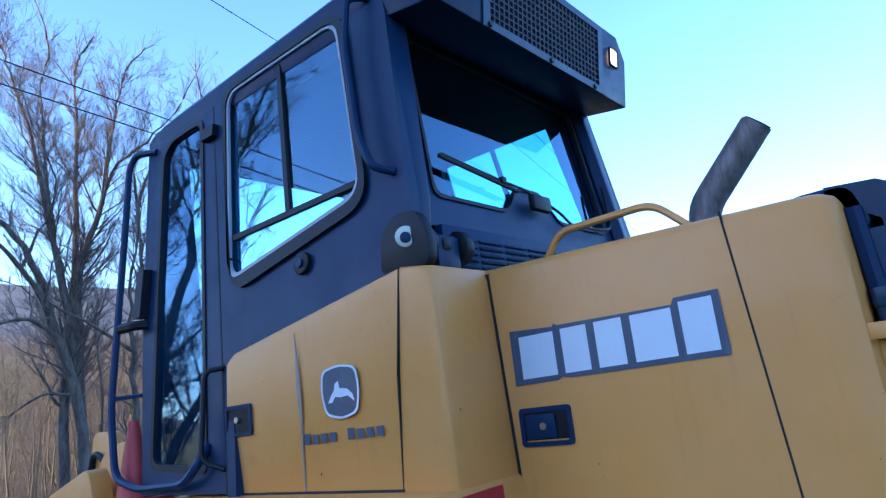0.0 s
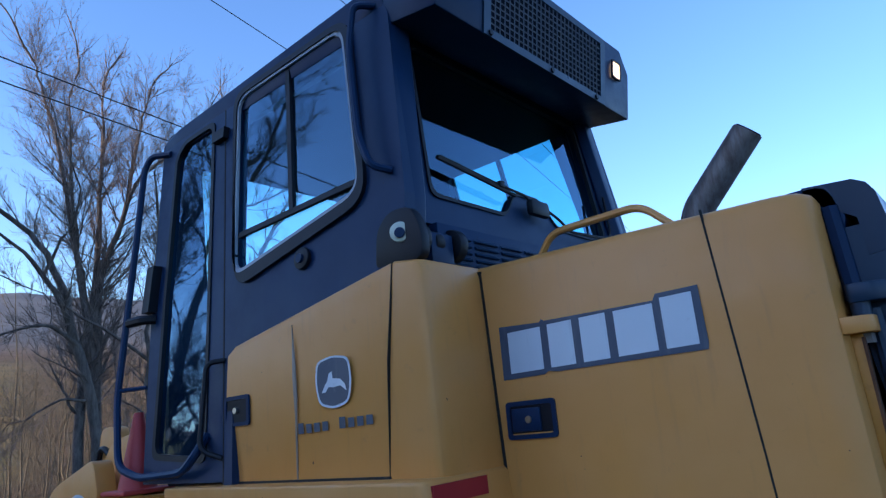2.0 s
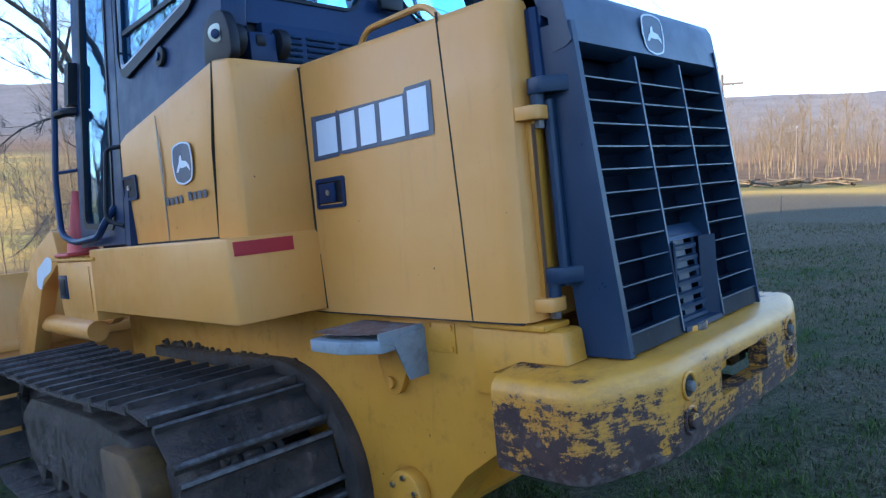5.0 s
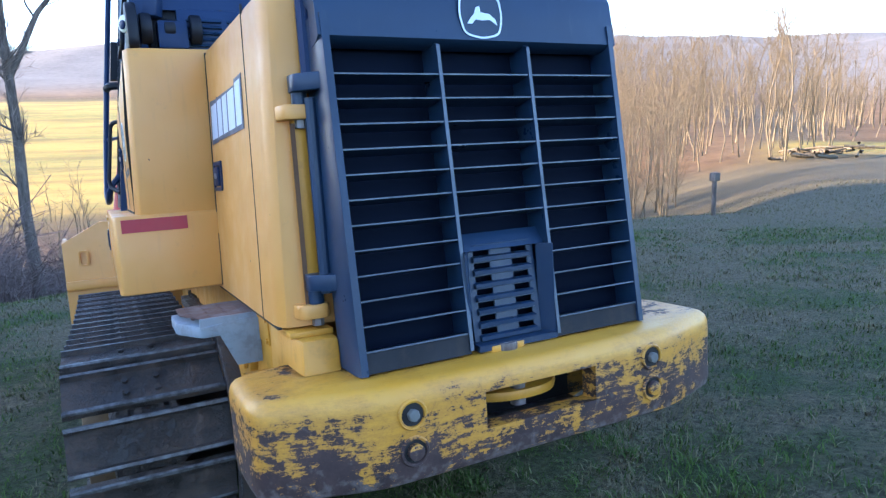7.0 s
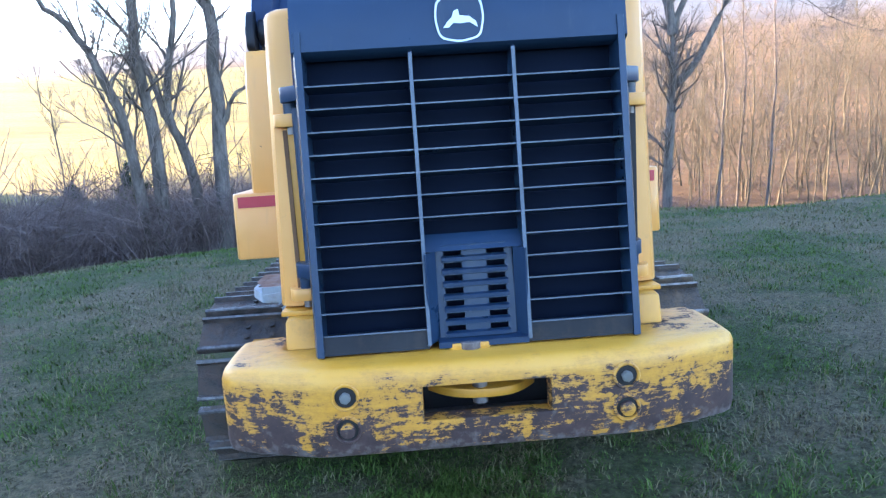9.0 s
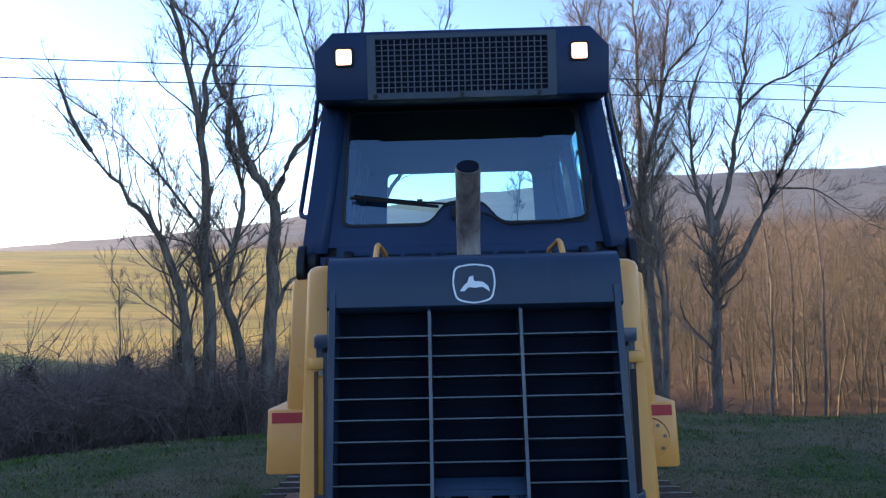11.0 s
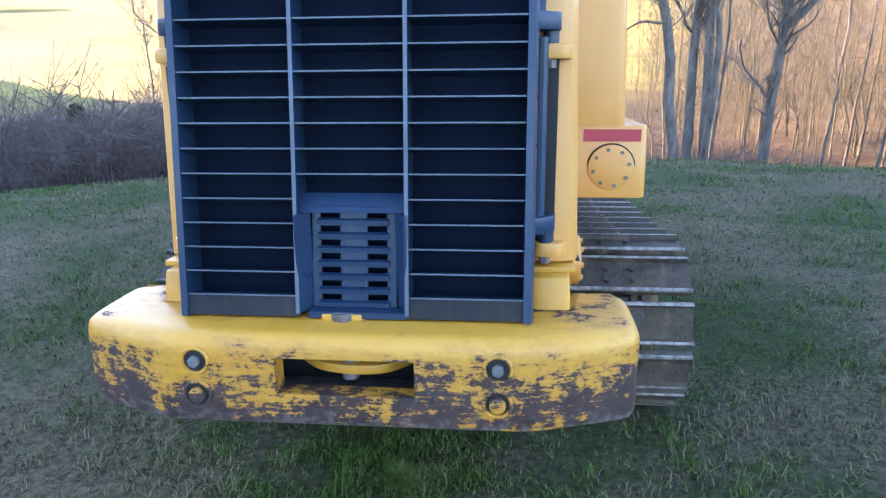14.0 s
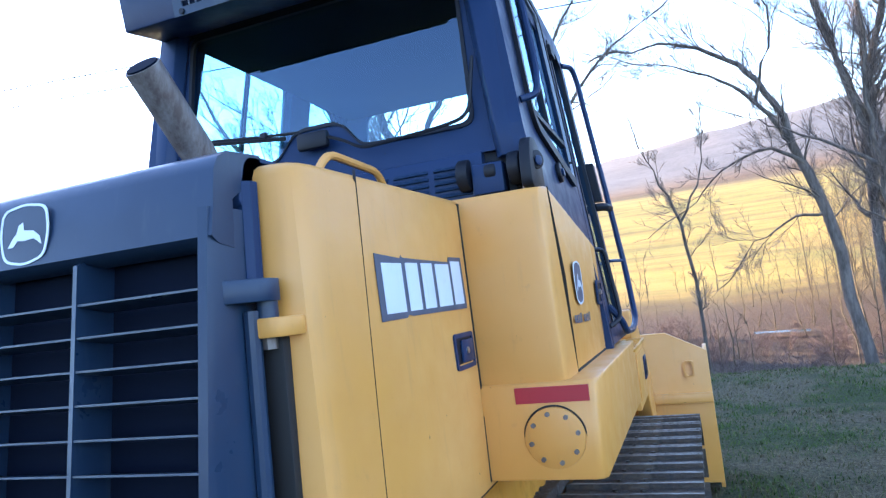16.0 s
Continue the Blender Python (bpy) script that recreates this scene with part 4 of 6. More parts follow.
def house_ring(z):
    """Plan of the engine house at a height: it narrows a little towards the top and rounds over at the edge."""
    k = (z - 1.085) / 0.965
    w = 0.640 - 0.032 * k
    back = 0.315 + 0.012 * k
    half = [(0.505, back), (w - 0.055, back), (w - 0.022, back + 0.010), (w - 0.006, back + 0.035), (w, back + 0.075), (w, 1.42)]
    return [(x, y, z) for x, y in half] + [(-x, y, z) for x, y in reversed(half)]


def house_top(inset, z):
    ring = house_ring(2.05)
    return [(x - math.copysign(inset, x), y + (inset if y < 1 else 0), z) for x, y, _ in ring]


def fall(y):
    """The engine house's roof falls a little towards the tail."""
    return -0.026 * (1.36 - y)


house = part("engine_house", loft([[(x, y, z + (fall(y) if z > 2.0 else 0)) for x, y, z in ring] for ring in (house_ring(1.085), house_ring(1.4), house_ring(1.75), house_ring(2.030), house_top(0.008, 2.048), house_top(0.025, 2.058), house_top(0.08, 2.064))]),
             M_YELLOW, loader, "faded yellow sheet-metal engine house")
for s, side in SIDES:
    def side_x(z, off=0.002):
        return s * (0.640 - 0.032 * (z - 1.085) / 0.965 + off)

    # seam between the rear post and the door, its lower sill line and the front edge
    g = 0.0026 if s < 0 else 0.0007
    part("panel_gap", loft([[(side_x(z, 0.0015), y - g, z), (side_x(z, 0.0015), y + g, z), (side_x(z, -0.006), y + g, z), (side_x(z, -0.006), y - g, z)]
                            for y, z in ((0.527, 1.087), (0.546, 1.4), (0.592, 2.045))]), M_LINE, house, "dark gap beside the door")
    part("panel_gap", box(min(side_x(1.09, 0.002), side_x(1.09, -0.01)), max(side_x(1.09, 0.002), side_x(1.09, -0.01)), 0.33, 1.36, 1.0815, 1.086, 0), M_LINE, house)

    # dark gap where the house meets the tank and locker
    part("panel_gap", loft([[(side_x(z, 0.003), y - 0.007, z), (side_x(z, 0.003), y + 0.012, z), (side_x(z, -0.006), y + 0.012, z), (side_x(z, -0.006), y - 0.007, z)]
                            for y, z in ((1.291, 1.10), (1.325, 1.40), (1.357, 2.04))]), M_LINE, house, "dark gap beside the tank")

    # name decal: blue-black plate with plain white blocks
    def on_side(y, z, w):
        return (side_x(z, 0.0015 + w), y, z)

    def decal_z(f, v):
        """Height on the decal: f from its front edge to its rear edge, v from bottom to top."""
        return (1.666 + 0.008 * f) + v * 0.172

    y_front, y_rear = 1.296, 0.631
    if s < 0:
        to_y = lambda f: y_front + (y_rear - y_front) * f
    else:
        to_y = lambda f: y_rear + (y_front - y_rear) * f
    loop = [(0.0, 0.0), (0.235, 0.005), (0.255, 0.05), (0.30, 0.02), (0.995, 0.0), (1.0, 0.10), (0.995, 1.0), (0.815, 1.0), (0.80, 0.90), (0.26, 0.95), (0.245, 0.99), (0.235, 0.94), (0.0, 1.0)]
    bm = bmesh.new()
    lo = [bm.verts.new(on_side(to_y(f), decal_z(f, v), 0)) for f, v in loop]
    hi = [bm.verts.new(on_side(to_y(f), decal_z(f, v), 0.0015)) for f, v in loop]
    bm.faces.new(hi)
    bm.faces.new(lo)
    for i in range(len(loop)):
        bm.faces.new((lo[i], lo[(i + 1) % len(loop)], hi[(i + 1) % len(loop)], hi[i]))
    decal = part("name_decal", bm, M_DECAL, house, "blue-black decal with white blocks", True)

    def block(shape):
        b = bmesh.new()
        a = [b.verts.new(on_side(to_y(f), decal_z(f, v), 0.0017)) for f, v in shape]
        c = [b.verts.new(on_side(to_y(f), decal_z(f, v), 0.0026)) for f, v in shape]
        b.faces.new(c)
        for i in range(len(shape)):
            b.faces.new((a[i], a[(i + 1) % len(shape)], c[(i + 1) % len(shape)], c[i]))
        part("white_block", b, M_WHITE, decal, "", True)

    for f0, f1, v1 in ((0.048, 0.235, 0.86), (0.275, 0.405, 0.87), (0.445, 0.575, 0.87), (0.615, 0.795, 0.86), (0.83, 0.965, 0.92)):
        block([(f0, 0.10), (f1, 0.10), (f1, v1), (f0, v1)])

    # flush latch
    y0, y1, z0, z1 = 1.116, 1.298, 1.482, 1.597
    latch = part("latch", ring_frame(round_rect(y0, y1, z0, z1, 0.012), round_rect(y0 + 0.014, y1 - 0.014, z0 + 0.014, z1 - 0.014, 0.008), 0.006, lambda y, z, w: on_side(y, z, w - 0.001)),
                 M_BLUE, house, "blue-black flush door latch")
    part("latch_plate", prism([(y0 + 0.012, z0 + 0.012), (y1 - 0.012, z0 + 0.012), (y1 - 0.012, z1 - 0.012), (y0 + 0.012, z1 - 0.012)], "x", min(side_x(1.53, 0.001), side_x(1.53, -0.004)), max(side_x(1.53, 0.001), side_x(1.53, -0.004))), M_RUBBER, latch)
    part("latch_paddle", prism([(y0 + 0.055, z0 + 0.022), (y1 - 0.022, z0 + 0.022), (y1 - 0.022, z1 - 0.022), (y0 + 0.055, z1 - 0.022)], "x", min(side_x(1.53, 0.002), side_x(1.53, 0.010)), max(side_x(1.53, 0.002), side_x(1.53, 0.010)), 0.003), M_BLUE, latch)
    part("lock", disc((side_x(1.53, 0.009), 1.212, 1.540), (s, 0, 0), 0.011, 0.006, 10), M_CHROME, latch, "small steel lock")

    # hand rail on the roof of the house
    part("hood_rail", tube([(s * 0.40, 1.26, 2.05), (s * 0.40, 1.18, 2.163), (s * 0.40, 0.84, 2.168), (s * 0.40, 0.73, 2.06)], 0.013, 8, 0.05), M_YELLOW, house, "bent yellow hand rail")

    # rear post: hinge lugs, pin and rubbed edge
    for z, zb in ((1.686, 1.757), (1.132, 1.210)):
        lug = part("hinge_lug", prism(round_poly([(s * 0.500, 0.262), (s * 0.585, 0.262), (s * 0.60, 0.345), (s * 0.505, 0.345)], 0.03), "z", z - 0.022, z + 0.018, 0.004), M_YELLOW, house, "yellow hinge lug")
        part("nut", disc((s * 0.535, 0.292, z - 0.045), "z", 0.017, 0.026, 6), M_EXHAUST, lug, "rusty hexagon nut")
        arm = part("hinge_bracket", prism(round_poly([(s * 0.475, 0.185), (s * 0.56, 0.255), (s * 0.562, 0.31), (s * 0.51, 0.318), (s * 0.475, 0.275)], 0.018), "z", zb - 0.020, zb + 0.026, 0.005), M_GRILLE, loader, "blue-black hinge bracket of the grille")
        part("pin", disc((s * 0.535, 0.290, z + 0.015), "z", 0.022, zb - z + 0.0, 12), M_GRILLE, arm)
    # yellow post on the left; on the right, black stands for a shaded gap
    part("hinge_post", prism([(s * 0.505, 0.300), (s * 0.560, 0.296), (s * 0.560, 0.33), (s * 0.505, 0.33)], "z", 1.145, 1.665, 0.004), M_YELLOW_LOW if s < 0 else M_LINE, house, "post behind the hinge, black on the right for the gap's shade")
    part("hinge_rod", tube([(s * 0.512, 0.262, 1.18), (s * 0.512, 0.268, 1.72)], 0.017, 10, 0), M_GRILLE, loader, "blue-black rod between the hinge brackets")
    if s < 0:
        part("rust_streak", prism([(s * 0.553, 0.2925), (s * 0.566, 0.2935), (s * 0.564, 0.300), (s * 0.552, 0.299)], "z", 1.15, 1.655), M_RUST, house, "rust-brown run of dirt down the post")
    part("sealing_strip", tube([(s * 0.497, 0.30, 1.75), (s * 0.495, 0.31, 1.99)], 0.024, 8, 0), M_BLUE, loader)
    # small block under the post
    part("pedestal", loft([[(s * 0.500, 0.200, 0.85), (s * 0.614, 0.200, 0.85), (s * 0.626, 0.56, 0.85), (s * 0.500, 0.56, 0.85)],
                           [(s * 0.498, 0.225, 1.062), (s * 0.605, 0.225, 1.062), (s * 0.618, 0.56, 1.062), (s * 0.498, 0.56, 1.062)]], 0.014), M_YELLOW_LOW, loader, "yellow block under the hinge post")
    part("sill", box(min(s * 0.50, s * 0.624), max(s * 0.50, s * 0.624), 0.27, 0.56, 1.062, 1.078, 0.002), M_YELLOW_LOW, loader)

roof_plate = part("roof_plate", prism([(0.34, 2.025), (0.34, 2.048), (1.40, 2.076), (1.40, 2.05)], "x", -0.50, 0.50, 0.006), M_BLUE, house, "blue-black top plate of the engine house")
part("roof_cap", prism(round_poly([(0.27, 1.93), (0.40, 1.93), (0.46, 2.053), (0.30, 2.056)], 0.04), "x", -0.50, 0.50, 0.006), M_BLUE, house, "blue-black rear cap")
for y in (0.42, 0.62, 1.0):
    for x in (-0.44, 0.44):
        part("bolt", disc((x, y, 2.067 + fall(y)), "z", 0.012, 0.018, 6), M_BLUE, roof_plate)
# exhaust stack
ex = part("exhaust_pipe", put_tube(bmesh.new(), rounded([(0, 0.810, 2.03), (0, 0.810, 2.19), (0, 0.57, 2.44)], 0.09, 7), 0.052, 20), M_EXHAUST, loader, "bent weathered exhaust pipe with a cut end")
# flat dark disc on the pipe's end, in place of its shaded inside
part("pipe_mouth", disc((0, 0.5725, 2.4375), (0, -0.693, 0.721), 0.046, 0.0085, 20), M_DARK, ex, "dark disc for the shaded inside of the pipe")
part("seam_weld", tube([(0.0, 0.860, 2.05), (0.0, 0.862, 2.215), (0.0, 0.61, 2.475)], 0.006, 6, 0.09), M_EXHAUST, ex)

# --- rear grille
def gy(z):
    """The grille leans forward towards its top."""
    return 0.100 + (z - 1.034) * 0.108


W = 0.470
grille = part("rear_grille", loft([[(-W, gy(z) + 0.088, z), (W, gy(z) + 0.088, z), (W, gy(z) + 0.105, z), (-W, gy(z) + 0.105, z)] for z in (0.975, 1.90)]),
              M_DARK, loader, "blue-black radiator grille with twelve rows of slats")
for s, side in SIDES:
    # side plates of the door, deep and slightly tapered
    ring = lambda z: [(s * (W + 0.000), gy(z) - 0.012, z), (s * (W + 0.020), gy(z) - 0.010, z), (s * (W + 0.028), gy(z) + 0.010, z), (s * (W + 0.030), gy(z) + 0.135, z), (s * W, gy(z) + 0.135, z)]
    part("side_plate", loft([ring(0.972), ring(1.3), ring(1.7), ring(1.93)]), M_GRILLE, grille, "blue-black side plate")
# hood panel over the slats, rolled back at the top
hood_profile = [(gy(1.862) + 0.06, 1.850), (gy(1.862) + 0.012, 1.858), (gy(1.875) - 0.008, 1.872), (gy(1.93) - 0.004, 1.93), (gy(2.01) - 0.002, 2.005), (gy(2.02) + 0.012, 2.032), (gy(2.02) + 0.040, 2.048),
                (0.36, 2.057), (0.36, 2.02), (gy(2.0) + 0.05, 1.95)]
hood = part("hood_panel", prism(hood_profile, "x", -(W + 0.030), W + 0.030, 0.0), M_GRILLE, grille, "smooth blue-black hood panel")
# slats
for i in range(12):
    z = 1.772 - 0.0671 * i
    for x0, x1 in ((-W, -0.153), (-0.153, 0.153), (0.153, W)):
        if i > 6 and x0 == -0.153:
            continue
        y = gy(z)
        prof = [(y - 0.006, z - 0.0022), (y - 0.006, z + 0.0022), (y + 0.070, z - 0.014), (y + 0.070, z - 0.018)]
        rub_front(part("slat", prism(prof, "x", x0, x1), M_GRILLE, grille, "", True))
# uprights between the slats
for s, side in SIDES:
    zt = 1.875
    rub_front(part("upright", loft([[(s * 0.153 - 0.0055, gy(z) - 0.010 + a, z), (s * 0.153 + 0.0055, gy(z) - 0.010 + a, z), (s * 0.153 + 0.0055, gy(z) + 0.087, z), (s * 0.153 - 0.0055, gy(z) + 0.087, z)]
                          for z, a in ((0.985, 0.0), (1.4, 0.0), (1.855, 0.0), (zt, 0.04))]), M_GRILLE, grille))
# closed sill below the slats and dark core behind
for x0, x1 in ((-W, -0.153), (0.153, W)):
    part("sill_plate", prism([(gy(1.034) - 0.004, 1.030), (gy(0.98) - 0.002, 0.974), (gy(0.98) + 0.05, 0.974), (gy(1.03) + 0.05, 1.022)], "x", x0, x1), M_DUSTY, grille, "dusty sill plate")
# recessed access panel with two columns of slots
access = part("access_panel", holed([(-0.118, 0.985), (0.118, 0.985), (0.118, 1.272), (-0.118, 1.272)],
                                    [[(c - 0.028, z), (c + 0.028, z), (c + 0.028, z + 0.017), (c - 0.028, z + 0.017)] for c in (-0.066, 0.066) for z in [1.012 + 0.0385 * k for k in range(7)]],
                                    0.006, lambda x, z, w: (x, gy(z) + 0.034 + w, z)), M_GRILLE, grille, "recessed blue-black access panel with slots", True)
for k in range(8):
    z = 0.995 + 0.0385 * k
    part("rib", prism([(gy(z) + 0.022, z + 0.001), (gy(z) + 0.022, z + 0.013), (gy(z) + 0.036, z + 0.017), (gy(z) + 0.036, z - 0.003)], "x", -0.10, 0.10), M_GRILLE, access)
for s, side in SIDES:
    part("cheek", prism([(s * 0.148, 0.0), (s * 0.118, 0.045), (s * 0.122, 0.05), (s * 0.1535, 0.004)], "z", 0.985, 1.262), M_GRILLE, access).location = (0, 0.100 - 0.004, 0)
part("hooded_top", prism([(gy(1.30) + 0.05, 1.31), (gy(1.26) + 0.012, 1.262), (gy(1.26) + 0.03, 1.258), (gy(1.3) + 0.058, 1.30)], "x", -0.15, 0.15), M_GRILLE, access)
part("foot_plate", prism([(gy(0.98) - 0.004, 0.972), (gy(0.98) - 0.004, 0.990), (gy(0.98) + 0.05, 0.996), (gy(0.98) + 0.05, 0.972)], "x", -0.125, 0.15), M_GRILLE, access)


def badge(parent, place, plate, size):
    """A shield-shaped badge: white rim, plate and one plain white shape, no lettering."""
    def shield(k):
        pts = [(-0.5, 0.44), (0, 0.52), (0.5, 0.44), (0.56, 0.0), (0.46, -0.44), (0, -0.54), (-0.46, -0.44), (-0.56, 0.0)]
        return [(u * size * k, v * size * k) for u, v in round_poly(pts, 0.16)]
    b = part("badge", ring_frame(shield(1.0), shield(0.92), 0.0022, place), M_WHITE, parent, "white-rimmed shield badge", True)
    bm = bmesh.new()
    bm.faces.new([bm.verts.new(place(u, v, 0.0010)) for u, v in shield(0.93)])
    part("badge_plate", bm, plate, b, "", True)
    bm = bmesh.new()
    mark = [(-0.36, -0.20), (-0.26, -0.06), (-0.17, 0.02), (-0.12, 0.16), (-0.02, 0.20), (0.0, 0.06), (0.22, 0.03), (0.36, -0.08), (0.40, -0.22), (0.22, -0.10), (0.02, -0.12), (-0.14, -0.10), (-0.24, -0.20)]
    bm.faces.new([bm.verts.new(place(u * size, v * size, 0.0022)) for u, v in mark])
    part("badge_mark", bm, M_WHITE, b, "", True)


badge(hood, lambda u, v, w: (u, gy(1.945) - 0.0085 - w + v * 0.085, 1.945 + v * 0.98), M_GRILLE, 0.134)

# --- rear bumper
bm = bmesh.new()
half = [(0.0, -0.035), (0.10, -0.035), (0.187, -0.035), (0.30, -0.035), (0.46, -0.034), (0.50, -0.029), (0.54, -0.018), (0.62, 0.009), (0.70, 0.036), (0.742, 0.052), (0.768, 0.070), (0.783, 0.095), (0.788, 0.13), (0.791, 0.20), (0.792, 0.28), (0.790, 0.345)]
stations = [(-x, y) for x, y in reversed(half)] + half[1:]
profile = [(0.10, 0.715), (0.02, 0.703), (0.006, 0.712), (0.0, 0.735), (0.0, 0.800), (0.0, 0.850), (-0.001, 0.903), (0.000, 0.931), (0.007, 0.950), (0.022, 0.962), (0.045, 0.967)]
rows = []
for i, (x, y) in enumerate(stations):
    a, b = stations[max(i - 1, 0)], stations[min(i + 1, len(stations) - 1)]
    t = Vector((b[0] - a[0], b[1] - a[1], 0)).normalized()
    inward = Vector((-t.y, t.x, 0))
    rows.append([bm.verts.new((x + inward.x * o, y + inward.y * o, z)) for o, z in profile])
for i in range(len(rows) - 1):
    for j in range(len(profile) - 1):
        if 4 <= j <= 5 and abs(stations[i][0] + stations[i + 1][0]) / 2 < 0.187:
            continue
        bm.faces.new((rows[i][j], rows[i + 1][j], rows[i + 1][j + 1], rows[i][j + 1]))
top = [r[-1] for r in rows]
back_pts = [(0.645, 0.372), (0.635, 0.30), (0.620, 0.205), (0.47, 0.20), (0.47, 0.26), (-0.47, 0.26), (-0.47, 0.20), (-0.620, 0.205), (-0.635, 0.30), (-0.645, 0.372)]
back = [bm.verts.new((x, y, 0.967)) for x, y in back_pts]
tip_r, tip_l = bm.verts.new((0.745, 0.372, 0.967)), bm.verts.new((-0.745, 0.372, 0.967))
face = bm.faces.new(top + [tip_r] + back + [tip_l])
bmesh.ops.triangulate(bm, faces=[face])
low = [bm.verts.new((x, y, 0.715)) for x, y in back_pts]
for i in range(len(back) - 1):
    bm.faces.new((back[i], back[i + 1], low[i + 1], low[i]))
for end, tip, bk, lw in ((rows[-1], tip_r, back[0], low[0]), (rows[0], tip_l, back[-1], low[-1])):
    bm.faces.new([end[-1], tip, bk, lw] + end[:-1])
# walls of the slot in the middle
k0 = [i for i, (x, y) in enumerate(stations) if abs(x) <= 0.188]
loop = [rows[i][4] for i in k0] + [rows[k0[-1]][5]] + [rows[i][6] for i in reversed(k0)] + [rows[k0[0]][5]]
inner = [bm.verts.new((v.co.x * 0.985, v.co.y + 0.06, v.co.z)) for v in loop]
for i in range(len(loop)):
    bm.faces.new((loop[i], loop[(i + 1) % len(loop)], inner[(i + 1) % len(loop)], inner[i]))
bumper = part("rear_bumper", bm, M_BUMPER, loader, "thick yellow rear bumper with paint scraped down to rust")
# plates added to close the open slot; the back is black for its shade
part("slot_shade", box(-0.26, 0.26, 0.20, 0.21, 0.72, 0.962, 0), M_LINE, bumper)
part("slot_floor", box(-0.26, 0.26, 0.03, 0.20, 0.728, 0.740, 0), M_EXHAUST, bumper, "rusty plate added as the slot's floor")
part("hitch_plate", prism(round_poly([(-0.19, 0.165), (-0.10, 0.07), (0.0, 0.045), (0.10, 0.06), (0.19, 0.165)], 0.05), "z", 0.822, 0.850, 0.004), M_YELLOW_LOW, bumper, "yellow hitch plate inside the slot")
part("hitch_pin", disc((-0.01, 0.085, 0.80), "z", 0.024, 0.14, 12), M_EXHAUST, bumper, "rusty hitch pin")
for s, side in SIDES:
    for z in (0.890, 0.793):
        boss = part("bolt_ring", put_tube(bmesh.new(), [(s * 0.405 + 0.036 * math.cos(a), -0.037, z + 0.036 * math.sin(a)) for a in [math.tau * k / 20 for k in range(21)]], 0.0055, 6), M_BUMPER, bumper, "ring round a bolt")
        # flat black disc on the face, painted as the bolt recess's shade
        part("bolt_well", disc((s * 0.405, -0.0362, z), "y", 0.034, 0.002, 20), M_LINE, boss, "dark disc for the shaded recess round the bolt")
        part("bolt_head", disc((s * 0.405, -0.052, z), "y", 0.017 if z > 0.85 else 0.022, 0.018, 6 if z > 0.85 else 16, 0.003), M_ZINC if z > 0.85 else M_BUMPER, boss, "worn bolt head")
part("pin_lug", prism(round_poly([(-0.09, 0.085), (0.03, 0.085), (0.04, 0.14), (-0.10, 0.14)], 0.02), "z", 0.965, 0.985, 0.003), M_BUMPER, bumper)
part("pin_lug", disc((-0.03, 0.105, 0.965), "z", 0.035, 0.024, 16, 0.003), M_EXHAUST, bumper)

# --- main frame under the engine house
frame_side = [(0.42, 1.08), (0.42, 0.72), (0.66, 0.55), (0.86, 0.33), (1.05, 0.28), (1.35, 0.42), (3.5, 0.42), (3.5, 1.16), (1.36, 1.16), (1.36, 1.08)]
chassis = part("chassis", prism(frame_side, "x", -0.602, 0.602, 0.004), M_YELLOW_LOW, loader, "grimy yellow main frame")
part("belly_plate", prism([(0.28, 0.72), (0.45, 0.60), (0.9, 0.33), (0.9, 0.40), (0.45, 0.74)], "x", -0.42, 0.42), M_YELLOW_LOW, chassis)
for s, side in SIDES:
    # fender arc along the track and final drive
    arc = [(1.69 - 0.520 * math.cos(radians(a)), 0.375 + 0.490 * math.sin(radians(a))) for a in range(-30, 92, 8)] + [(1.95, 0.856), (2.3, 0.838), (3.0, 0.826)]
    arc_in = [(1.69 - 0.415 * math.cos(radians(a)), 0.385 + 0.415 * math.sin(radians(a))) for a in range(-30, 92, 8)] + [(1.95, 0.785), (2.3, 0.780), (3.0, 0.770)]
    part("track_guard", prism(arc + arc_in[::-1], "x", min(s * 0.600, s * 0.660), max(s * 0.600, s * 0.660), 0.006), M_MUDDY, chassis, "mud-caked guard beside the track")
    bm = bmesh.new()
    rng_mud = np.random.default_rng(8)
    for k in range(60):
        y = rng_mud.uniform(1.6, 3.0)
        r0 = rng_mud.uniform(0.006, 0.006 + 0.022 * rng_mud.random())
        put_disc(bm, (s * 0.598, y, 0.842 + rng_mud.uniform(-0.015, 0.012)), (s, 0, 0), r0, 0.012 + r0 * 0.4, 7)
    tagged(part("mud_clods", bm, M_MUDDY, chassis, "clods of mud above the track"), kind="stuff")
    hub = part("pivot_housing", disc((s * 0.600, 0.925, 0.450), (s, 0, 0), 0.085, 0.055, 24, 0.01), M_YELLOW_LOW, chassis, "round yellow housing with bolts")
    for k in range(5):
        a = math.tau * k / 5 + 0.4
        part("bolt", disc((s * 0.654, 0.925 + 0.06 * math.cos(a), 0.450 + 0.06 * math.sin(a)), (s, 0, 0), 0.011, 0.010, 6), M_CHROME, hub)
    plate = part("cover_plate", box(min(s * 0.602, s * 0.608), max(s * 0.602, s * 0.608), 0.645, 0.99, 0.965, 1.066, 0.002), M_YELLOW_LOW, chassis, "bolted yellow cover plate")
    for y, z in ((0.66, 1.05), (0.66, 0.98), (0.76, 1.055)):
        part("bolt", disc((s * 0.607, y, z), (s, 0, 0), 0.010, 0.008, 6), M_YELLOW_LOW, plate)
